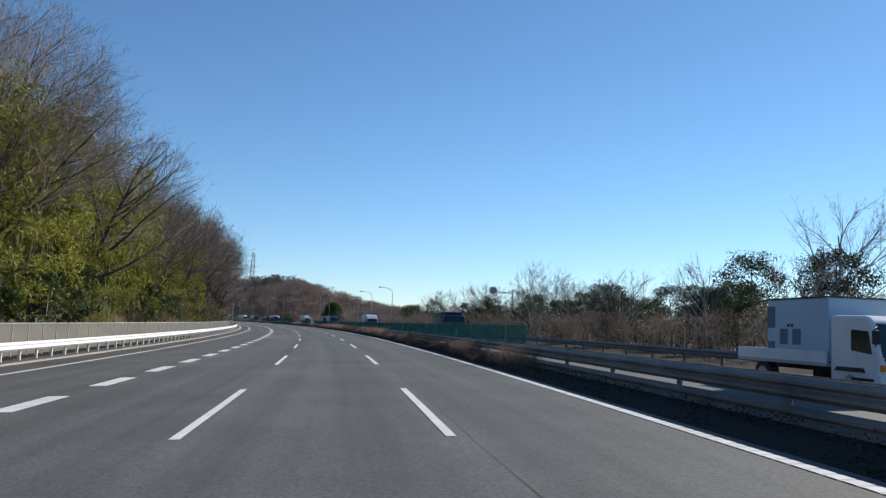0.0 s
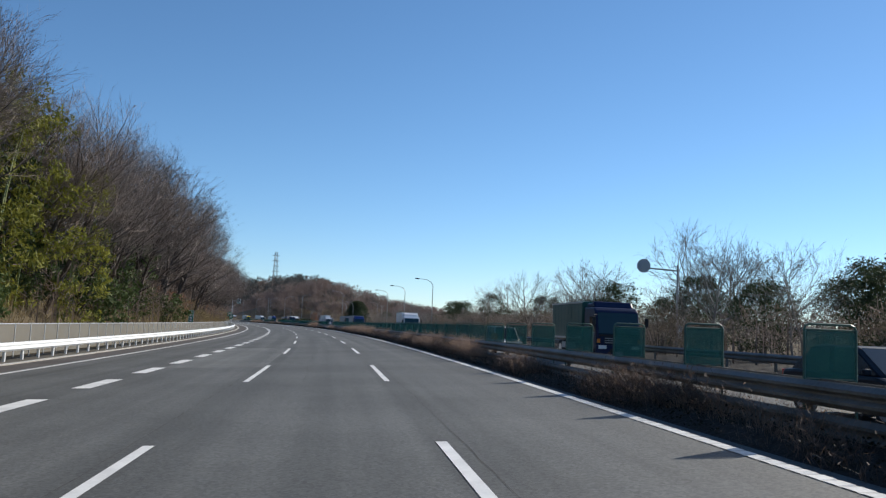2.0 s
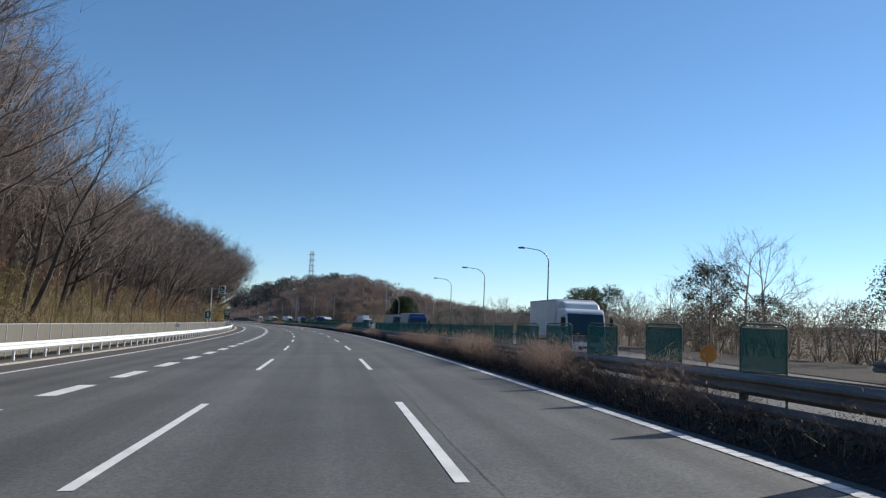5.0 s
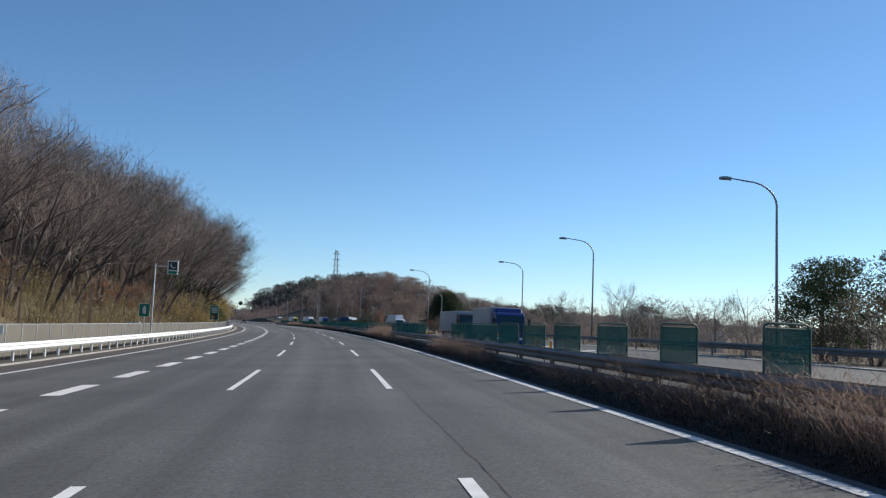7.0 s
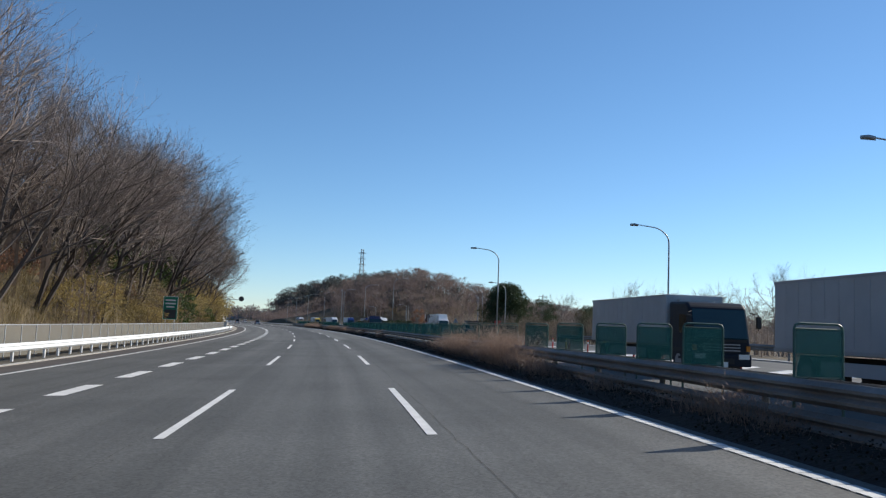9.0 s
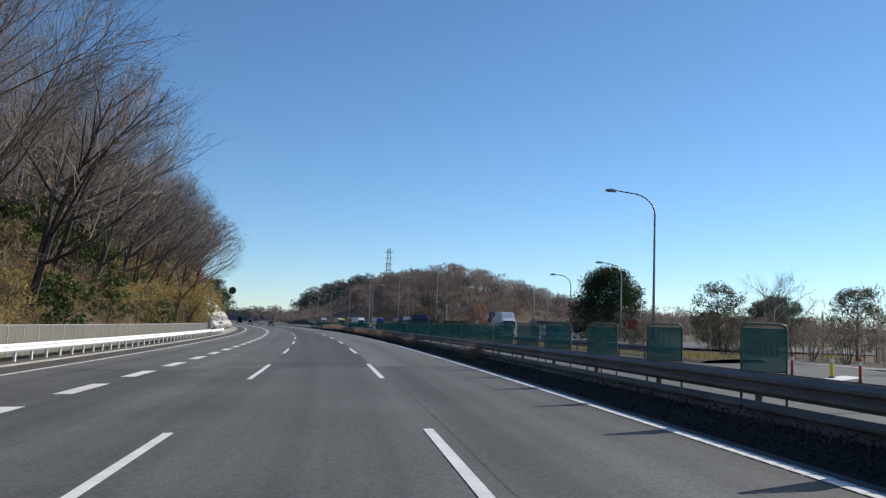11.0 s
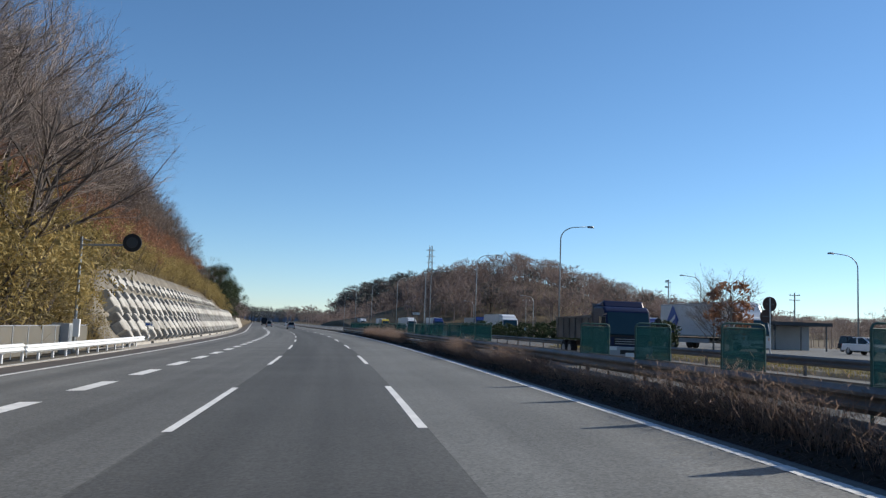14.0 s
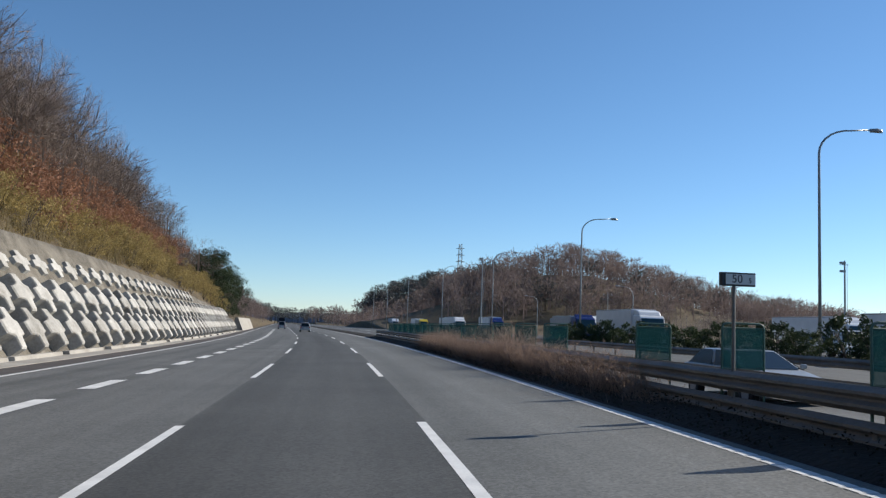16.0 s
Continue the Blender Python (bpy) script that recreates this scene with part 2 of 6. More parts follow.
# ---------- mesh helpers ----------
class Build:
    """Collects boxes, tubes, sheets and leaves for one mesh."""

    def __init__(self):
        self.v, self.f, self.uv = [], [], None

    def box(self, cx, cy, cz, sx, sy, sz, taper=1.0, cut=0.0):
        """A box by centre and size; cut bevels its upright edges, taper narrows the top."""
        i = len(self.v)
        hx, hy, hz = sx / 2, sy / 2, sz / 2
        ring = [(-hx, -hy), (hx, -hy), (hx, hy), (-hx, hy)] if not cut else [
            (-hx + cut, -hy), (hx - cut, -hy), (hx, -hy + cut), (hx, hy - cut),
            (hx - cut, hy), (-hx + cut, hy), (-hx, hy - cut), (-hx, -hy + cut)]
        k = len(ring)
        self.v += [(cx + x, cy + y, cz - hz) for x, y in ring]
        self.v += [(cx + x * taper, cy + y * taper, cz + hz) for x, y in ring]
        self.f.append(tuple(range(i + k - 1, i - 1, -1)))
        self.f.append(tuple(range(i + k, i + 2 * k)))
        self.f += [(i + j, i + (j + 1) % k, i + k + (j + 1) % k, i + k + j) for j in range(k)]
        return self

    def prism(self, outline, x0, x1):
        """An outline in (y, z), counter-clockwise seen from +x, drawn along x."""
        i, k = len(self.v), len(outline)
        self.v += [(x0, y, z) for y, z in outline] + [(x1, y, z) for y, z in outline]
        self.f.append(tuple(range(i + k - 1, i - 1, -1)))
        self.f.append(tuple(range(i + k, i + 2 * k)))
        self.f += [(i + j, i + (j + 1) % k, i + k + (j + 1) % k, i + k + j) for j in range(k)]
        return self

    def tube(self, path, radii, sides=6, caps=True):
        """A round bar along a path."""
        path = [Vector(p) for p in path]
        i = len(self.v)
        for j, p in enumerate(path):
            d = (path[min(j + 1, len(path) - 1)] - path[max(j - 1, 0)]).normalized()
            u = d.cross(Vector((0.31, 0.95, 0.05)) if abs(d.y) < 0.9 else Vector((1, 0, 0))).normalized()
            w = d.cross(u)
            r = radii[j] if isinstance(radii, (list, tuple)) else radii
            for q in range(sides):
                a = 2 * math.pi * q / sides
                self.v.append(tuple(p + u * (r * math.cos(a)) + w * (r * math.sin(a))))
        for j in range(len(path) - 1):
            for q in range(sides):
                a, b = i + j * sides + q, i + j * sides + (q + 1) % sides
                self.f.append((a, b, b + sides, a + sides))
        if caps:
            self.f.append(tuple(range(i + sides - 1, i - 1, -1)))
            e = i + (len(path) - 1) * sides
            self.f.append(tuple(range(e, e + sides)))
        return self

    def disc(self, centre, axis, radius, thick, sides=20):
        c, a = Vector(centre), Vector(axis).normalized()
        return self.tube([c - a * thick / 2, c + a * thick / 2], radius, sides)

    def quad(self, a, b, c, d):
        i = len(self.v)
        self.v += [tuple(a), tuple(b), tuple(c), tuple(d)]
        self.f.append((i, i + 1, i + 2, i + 3))
        return self

    def mesh(self, name, material, smooth=False):
        me = bpy.data.meshes.new(name)
        me.from_pydata(self.v, [], self.f)
        me.materials.append(material)
        if self.uv:
            layer = me.uv_layers.new(name="along")
            for loop in me.loops:
                layer.data[loop.index].uv = self.uv[loop.vertex_index]
        if smooth:
            me.polygons.foreach_set("use_smooth", [True] * len(me.polygons))
        me.update()
        return me


def part(name, build, material, parent, label="", smooth=False):
    """One mesh object under a thing or a part."""
    ob = new(name, build if isinstance(build, bpy.types.Mesh) else build.mesh(name, material, smooth))
    ob.parent = parent
    if label:
        ob["label"] = label
    return ob


def setting(name, build, material, label="", smooth=False):
    ob = new(name, build.mesh(name, material, smooth))
    return tagged(ob, label, "", "", "structure")


def place(s, x, z=0.0, turn=0.0, flat=True):
    """The pose of a thing on the road's slope: +y runs along the road, turned by degrees to the left."""
    p = on(s, x, z) if flat else at(s, x, z)
    return Matrix.Translation(p) @ pose(0, 0, 0, 0, 0, math.degrees(heading(s)) + turn)


def ribbon(s0, s1, x0, x1, z=0.0, step=5.0, thick=0.0):
    """A strip of surface between two lines along the road."""
    b = Build()
    b.uv = []
    n = max(1, int(math.ceil((s1 - s0) / step)))
    for j in range(n + 1):
        s = s0 + (s1 - s0) * j / n
        b.v += [tuple(on(s, x0, z)), tuple(on(s, x1, z))]
        b.uv += [(x0, s), (x1, s)]
    b.f = [(2 * j, 2 * j + 1, 2 * j + 3, 2 * j + 2) for j in range(n)]
    if thick:
        k = len(b.v)
        b.v += [(x, y, zz - thick) for x, y, zz in b.v]
        b.uv += b.uv
        for j in range(n):
            b.f += [(2 * j, 2 * j + 2, k + 2 * j + 2, k + 2 * j), (2 * j + 1, k + 2 * j + 1, k + 2 * j + 3, 2 * j + 3)]
        b.f += [(0, k, k + 1, 1), (2 * n, 2 * n + 1, k + 2 * n + 1, k + 2 * n)]
    return b


def extrude(profile, s0, s1, step=4.0, close=False):
    """A section (x, z above the road) drawn along the road."""
    b = Build()
    n = max(1, int(math.ceil((s1 - s0) / step)))
    k = len(profile)
    for j in range(n + 1):
        s = s0 + (s1 - s0) * j / n
        b.v += [tuple(on(s, x, z)) for x, z in profile]
    for j in range(n):
        for q in range(k if close else k - 1):
            a, c = j * k + q, j * k + (q + 1) % k
            b.f.append((a, c, c + k, a + k))
    if close:
        b.f.append(tuple(range(k)))
        b.f.append(tuple(range(n * k + k - 1, n * k - 1, -1)))
    return b


def ramp_between(v, table):
    """Linear look-up in a short table of (position, value)."""
    for (a, p), (c, q) in zip(table, table[1:]):
        if v <= c:
            return p + (q - p) * max(0.0, min(1.0, (v - a) / (c - a)))
    return table[-1][1]


# ---------- the land ----------
WALL_S0, WALL_S1 = 396.0, 542.0
HILL_TOP = [(-60, 8), (20, 9), (90, 8), (130, 6.5), (165, 5), (250, 5), (300, 8), (340, 14), (385, 38), (520, 42), (560, 20), (640, 7), (760, 4)]


def wall_shift(s):
    """How far the wall and its slope come closer to the road."""
    return ramp_between(s, [(430, 0.0), (WALL_S1, 1.7), (WALL_S1 + 40, 1.2)])


def mound(s, x, s0, x0, rs, rx, high):
    d = ((s - s0) / rs) ** 2 + ((x - x0) / rx) ** 2
    return high * math.exp(-d * 1.25)


def plateau(s, x, s0, x0, rs, rx, high):
    """A hill with a broad top and steep ends."""
    d = ((s - s0) / rs) ** 2 + ((x - x0) / rx) ** 2
    return high * math.exp(-0.9 * d * d)


def land(s, x):
    """Height of the bare ground at road coordinates."""
    rough = noise.noise((s * 0.05, x * 0.07, 3.1))
    if x < -14.4:
        toe = -0.65
        top = ramp_between(s, HILL_TOP) * (1 + 0.18 * noise.noise((s * 0.012, x * 0.01, 0.0)))
        back = -x - 14.4 + (wall_shift(s) if s > 430 else 0.0)
        z = toe + back * 0.62
        if WALL_S0 - 6 < s < WALL_S1 + 8:
            k = max(0.0, min(1.0, min(s - WALL_S0 + 6, WALL_S1 + 8 - s) / 6.0))
            high = toe - 0.3 + min(back, 4.2) * 1.24 + max(0.0, back - 4.2) * 0.74
            z = z * (1 - k) + high * k
        z = top * (1 - math.exp(-max(z, 0.0) / top * 1.15)) * 1.15 if z > 0 else z
        z = min(z, top + 2.0) + (rough * min(1.0, back * 0.1))
        if x < -90:
            z *= max(0.15, 1 - (-x - 90) / 200)
        return z
    if x > 24.0:
        fall = ramp_between(s, [(-50, 0.22), (260, 0.20), (330, 0.0), (900, 0.0), (1200, 0.1)])
        z = bank(24.0) - 0.45 - min(6.0, (x - 32.0) * fall if x > 32 else 0.0)
        z += mound(s, x, 694, 100, 58, 56, 22.5) + mound(s, x, 715, 170, 60, 60, 8)
        z += plateau(s, x, 1185, 168, 120, 98, 36) + mound(s, x, 1230, 270, 150, 150, 26) + mound(s, x, 1000, 430, 260, 160, 22)
        z += mound(s, x, 560, 420, 200, 90, 9) + mound(s, x, 250, 330, 200, 70, 9)
        return z + rough * 0.3 * min(1.0, (x - 24) / 20)
    return bank(x) - 0.12 - (0.4 if x > 8.15 else 0.0)


_xs = [-760, -500, -330, -230, -170, -130, -105] + [-90 + 3 * j for j in range(26)] + [-14.4, -12.6, 5.2, 6.5, 8.12, 8.2, 23.9, 24.1, 27, 30, 34, 38, 44, 52, 60, 70, 80, 95, 110, 125,
       140, 155, 170, 185, 200, 220, 240, 270, 300, 350, 400, 460, 520, 600, 700, 900, 1200, 1700, 2400]
_ss = [-420, -250, -150, -100] + [-60 + 5 * j for j in range(140)] + [645 + 14 * j for j in range(40)] + [1210 + 40 * j for j in range(10)] + [1700, 2100, 2700, 3600]
b = Build()
for s in _ss:
    for x in _xs:
        b.v.append(tuple(at(s, x, land(s, x) - (0.25 if -13.5 < x < 24.05 else 0))))
_k = len(_xs)
b.f = [(j * _k + q, j * _k + q + 1, (j + 1) * _k + q + 1, (j + 1) * _k + q) for j in range(len(_ss) - 1) for q in range(_k - 1)]
setting("ground", b, SOIL, "dry leaf-strewn hillside and verge soil", True)

# ---------- carriageways ----------
LANE_L, LANE_R, EDGE_R, EDGE_L, BLOCKS, DROP = -2.37, 1.37, 4.93, -9.95, -6.0, -0.35
road = setting("road", ribbon(-60, 1300, -10.3, 5.25, 0.0, thick=0.3), ASPHALT, "grey worn asphalt three-lane carriageway")
setting("shoulder", ribbon(-60, 1300, -11.7, -10.3, 0.0, thick=0.3), SHOULDER, "brownish asphalt shoulder")
setting("gutter", ribbon(-60, 392, -12.1, -11.7, 0.03, thick=0.3), CONCRETE, "pale concrete gutter strip")
setting("verge", ribbon(-60, 392, -14.5, -12.1, 0.0, thick=0.3), VERGE, "dark gravelly verge beneath the guard rail")
setting("wall_foot", ribbon(392, 560, -14.5, -11.7, 0.02, thick=0.3), CONCRETE, "narrow concrete ledge at the wall foot")
opp = setting("opposite_road", ribbon(-60, 1300, 8.1, 23.95, DROP, thick=0.3), ASPHALT, "opposite asphalt carriageway and slip road")
setting("asphalt_patch", ribbon(298, 640, LANE_L + 0.02, LANE_R + 0.08, 0.004), ASPHALT_NEW, "newer dark asphalt strip in the middle lane")
setting("asphalt_patch", ribbon(297.6, 640, -10.2, LANE_L - 0.02, 0.004), ASPHALT_MID, "greyed resurfaced lanes beside the shoulder")
setting("asphalt_patch", ribbon(79, 101, -5.9, LANE_L - 0.1, 0.004), ASPHALT_PALE, "pale resurfaced asphalt patch")
setting("asphalt_patch", ribbon(298.3, 640, LANE_R + 0.08, 5.2, 0.004), ASPHALT_PALE, "pale resurfaced lane beside the median")
b = Build()
b.uv = []
for j in range(55):
    s = -60 + 5 * j
    edge = 16.9 + 7.1 * max(0.0, min(1.0, (s - 140) / 65)) ** 1.3
    b.v += [tuple(on(s, edge, DROP + 0.03)), tuple(on(s, 24.05, DROP + 0.05))]
    b.uv += [(edge, s), (24.05, s)]
b.f = [(2 * j, 2 * j + 1, 2 * j + 3, 2 * j + 2) for j in range(54)]
# same soil tone as the median, with shade darkened into it
setting("verge", b, SHADED_SOIL, "dark leaf-strewn verge beyond the opposite carriageway")
b = Build()
for j in range(41):
    for x in (24.1, 30, 40, 52, 64, 76):
        b.v.append(tuple(at(335 + 9 * j, x, bank(24.0) - 0.3)))
b.f = [(j * 6 + q, j * 6 + q + 1, j * 6 + q + 7, j * 6 + q + 6) for j in range(40) for q in range(5)]
b.uv = [(v[0], v[1]) for v in b.v]
setting("parking_area", b, ASPHALT, "asphalt parking area beside the road")
# painted lines
part("edge_line", ribbon(-60, 1200, EDGE_R - 0.1, EDGE_R + 0.1, 0.006), PAINT_WORN, road, "worn base of the ribbed edge line")
b = Build()
for _j in range(1440):
    _s = -20 + 0.32 * _j
    b.v += [tuple(on(_s + a, EDGE_R + c, z)) for a, c, z in ((0, -0.1, 0.007), (0, 0.1, 0.007), (0.02, 0.099, 0.011), (0.02, -0.099, 0.011), (0.24, -0.099, 0.011), (0.24, 0.099, 0.011), (0.26, 0.1, 0.007), (0.26, -0.1, 0.007))]
    _k = 8 * _j
    b.f += [(_k, _k + 1, _k + 2, _k + 3), (_k + 3, _k + 2, _k + 5, _k + 4), (_k + 4, _k + 5, _k + 6, _k + 7)]
tagged(part("line_ribs", b, PAINT, road, "raised white ribs of the edge line"), kind="stuff")
part("edge_line", ribbon(-60, 1200, EDGE_L - 0.1, EDGE_L + 0.1, 0.008), PAINT, road)
part("edge_line", ribbon(-60, 392, -11.84, -11.73, 0.036), PAINT, road)
for _x in (LANE_L, LANE_R):
    for _j in range(-2, 40):
        part("lane_dash", ribbon(11.75 + 20 * _j, 20.2 + 20 * _j, _x - 0.075, _x + 0.075, 0.008), PAINT, road)
for _j in range(-8, 94):
    part("block_marking", ribbon(33.6 + 6.04 * _j, 36.8 + 6.04 * _j, BLOCKS - 0.22, BLOCKS + 0.22, 0.008, 7), PAINT, road)
for _x, _a, _b in ((8.75, -60, 1200), (16.2, -60, 215), (16.2, 300, 1200), (16.1, 215, 300), (22.9, 150, 500)):
    part("edge_line", ribbon(_a, _b, _x - 0.09, _x + 0.09, DROP + 0.008), PAINT, opp)
for _j in range(0, 34):
    part("lane_dash", ribbon(4.0 + 20 * _j, 12.0 + 20 * _j, 12.4, 12.55, DROP + 0.008), PAINT, opp)
for _j in range(22):
    _s = 222 + 3.4 * _j
    b = Build()
    b.quad(on(_s, 16.4, DROP + 0.008), on(_s + 1.2, 16.4, DROP + 0.008), on(_s + 3.0, 18.8, DROP + 0.008), on(_s + 1.8, 18.8, DROP + 0.008))
    b.f = [q[::-1] for q in b.f]
    part("zebra_bar", b, PAINT, opp)

def crack(s0, s1, x, wave, width, seed):
    """A wandering dark crack or joint in the surface."""
    b = Build()
    b.uv = []
    n = int((s1 - s0) / 0.6)
    for j in range(n + 1):
        s = s0 + (s1 - s0) * j / n
        o = x + wave * noise.noise((s * 0.13, seed, 0)) + 0.05 * noise.noise((s * 1.3, seed, 2))
        w = width * (0.45 + 0.8 * abs(noise.noise((s * 0.7, seed, 5))))
        b.v += [tuple(on(s, o - w / 2, 0.006)), tuple(on(s, o + w / 2, 0.006))]
        b.uv += [(o, s), (o, s)]
    b.f = [(2 * j, 2 * j + 1, 2 * j + 3, 2 * j + 2) for j in range(n)]
    part("crack", b, ASPHALT_DARK, road)


ASPHALT_DARK = plain("dark_joint", (0.03, 0.028, 0.027), 0.9)
crack(-20, 290, LANE_R + 0.28, 0.05, 0.012, 1.0)
crack(-20, 290, LANE_L - 0.25, 0.05, 0.008, 2.0)
crack(72, 92, -0.9, 0.15, 0.010, 3.0)


# ---------- barriers ----------
def w_beam(x, z, side, tall=0.35):
    """Section of a corrugated rail; side: +1 faces right, -1 left."""
    h = tall
    return [(x, z), (x + side * 0.02, z + 0.02), (x + side * 0.08, z + h * 0.2), (x + side * 0.08, z + h * 0.32), (x + side * 0.02, z + h * 0.46),
            (x + side * 0.02, z + h * 0.54), (x + side * 0.08, z + h * 0.68), (x + side * 0.08, z + h * 0.8), (x + side * 0.02, z + h - 0.02), (x, z + h),
            (x - side * 0.012, z + h), (x - side * 0.012, z)]


def guard_rail(x, s0, s1, side, steel, label, gap=4.0, height=0.78, low=True, drop=0.0):
    rail = tagged(new("guard_rail"), label, "guard rail", "", "")
    rail.matrix_world = place(s0, x, drop)
    inv = rail.matrix_world.inverted()
    s = s0
    post = Build().box(0, 0, height / 2 - 0.1, 0.11, 0.11, height + 0.1, 1.0, 0.02).mesh("post", steel)
    while s < s1 - 0.1:
        e = min(s1, s + gap)
        b = extrude(w_beam(x + side * 0.12, height - 0.36 + drop, side), s, e, gap, True)
        bm = b.mesh("beam", steel)
        bm.transform(inv)
        part("beam", bm, steel, rail)
        for q in range(2 if low else 1):
            p = part("post", post, steel, rail)
            p.matrix_local = inv @ place(s + q * gap / 2, x, drop)
        s = e
    return rail


guard_rail(-12.85, -20, 376, 1, WHITE_STEEL, "white-painted steel guard rail with corrugated beam", 4.0, 0.76)
guard_rail(-12.75, 376, 400, 1, WHITE_STEEL, "white guard rail end section before the retaining wall", 4.0, 0.70)


def median_rail(x, s0, s1, gap=4.0):
    """A double-faced rail: two corrugated beams, one above the other, on either side of a row of posts."""
    rail = tagged(new("median_rail"), "dull weathered steel double guard rail along the weedy median", "guard rail")
    rail.matrix_world = place(s0, x)
    inv = rail.matrix_world.inverted()
    post = Build().tube([(0, 0, -0.2), (0, 0, 0.80)], 0.057, 8).box(0, 0, 0.65, 0.30, 0.09, 0.10).box(-0.1, 0, 0.23, 0.20, 0.09, 0.10).mesh("post", STEEL_DULL)
    s = s0
    while s < s1 - 0.1:
        for side, levels in ((-1, (0.07, 0.49)), (1, (0.49,))):
            for z in levels:
                bm = extrude(w_beam(x + side * 0.15, z, side, 0.33), s, s + gap, gap, True).mesh("beam", STEEL_DULL)
                bm.transform(inv)
                part("beam", bm, STEEL_DULL, rail)
        p = part("post", post, STEEL_DULL, rail)
        p.matrix_local = inv @ place(s, x)
        s += gap
    return rail


median_rail(6.5, -20, 480)
guard_rail(17.3, 4, 148, -1, STEEL_DULL, "dull steel guard rail before the roadside trees", 4.0, 0.75, False, DROP)
guard_rail(23.5, 196, 300, -1, STEEL_DULL, "dull steel guard rail along the slip road", 4.0, 0.8, False, DROP)
guard_rail(17.4, 308, 520, -1, STEEL_DULL, "dull steel guard rail before the grassy traffic island", 4.0, 0.74, False, DROP)

fence = tagged(new("mesh_fence"), "grey wire mesh fence with slim steel posts", "fence")
fence.matrix_world = place(0, -13.9)
_inv = fence.matrix_world.inverted()
_post = Build().box(0, 0, 0.75, 0.05, 0.05, 1.5).mesh("post", STEEL)
_s = -20.0
while _s < 390:
    p = part("post", _post, STEEL, fence)
    p.matrix_local = _inv @ place(_s, -13.9)
    if not 205 < _s < 206:
        b = Build()
        b.tube([on(_s, -13.9, 1.48), on(_s + 2, -13.9, 1.48)], 0.025, 4)
        m_ = b.mesh("top_rail", STEEL)
        m_.transform(_inv)
        part("top_rail", m_, STEEL, fence)
        b = Build()
        b.quad(on(_s, -13.9, 0.1), on(_s + 2, -13.9, 0.1), on(_s + 2, -13.9, 1.46), on(_s, -13.9, 1.46))
        m_ = b.mesh("panel", FENCE_MESH)
        m_.transform(_inv)
        part("panel", m_, FENCE_MESH, fence)
    _s += 2.0


def glare_panel():
    g = tagged(new("glare_screen"), "dark green mesh glare screen in a rounded frame", "glare screen", "glare screens on the median")
    w, h, r = 0.385, 0.80, 0.08
    out = [(-w, 0, 0.0), (-w, 0, h - r), (-w + r * 0.3, 0, h - r * 0.3), (-w + r, 0, h), (w - r, 0, h), (w - r * 0.3, 0, h - r * 0.3), (w, 0, h - r), (w, 0, 0.0)]
    part("frame", Build().tube(out, 0.019, 6), GREEN_FRAME, g)
    for z in (0.03, h - 0.075):
        part("cross_bar", Build().tube([(-w, 0, z), (w, 0, z)], 0.014, 5), GREEN_FRAME, g)
    part("screen", Build().box(0, 0, h / 2 - 0.03, 2 * w - 0.03, 0.010, h - 0.11), GREEN_SCREEN, g)
    for sx in (-w, w):
        part("support", Build().tube([(sx, 0, -0.9), (sx, 0, 0.02)], 0.022, 5), GREEN_FRAME, g)
    return g


PANEL_X, PANEL_Z = 6.8, 0.77
_g = glare_panel()
_first = True
_row = [4.0 * _j + ramp_between(4.0 * _j, [(32, 0.1), (48, 0.0), (84, 0.1), (112, 0.2), (172, -0.3), (231, -0.9), (236, -1.2)]) for _j in range(8, 60)] + [237.2]
_row += [4.0 * _j + ramp_between(4.0 * _j, [(240, 0.0), (247, -0.7), (250, -0.1), (293, 0.6), (305, 0.6), (352, 0.4), (388, 0.3), (400, 0.2)]) for _j in range(60, 118)]
for _s in _row:
    if 361 < _s < 373 or 216.5 < _s < 229.5 or 405.5 < _s < 410:
        continue
    m_ = place(_s + random.uniform(-0.04, 0.04), PANEL_X, PANEL_Z, random.uniform(-3, 3))
    if _first:
        _g.matrix_world, _first = m_, False
    else:
        copy_thing(_g, m_)


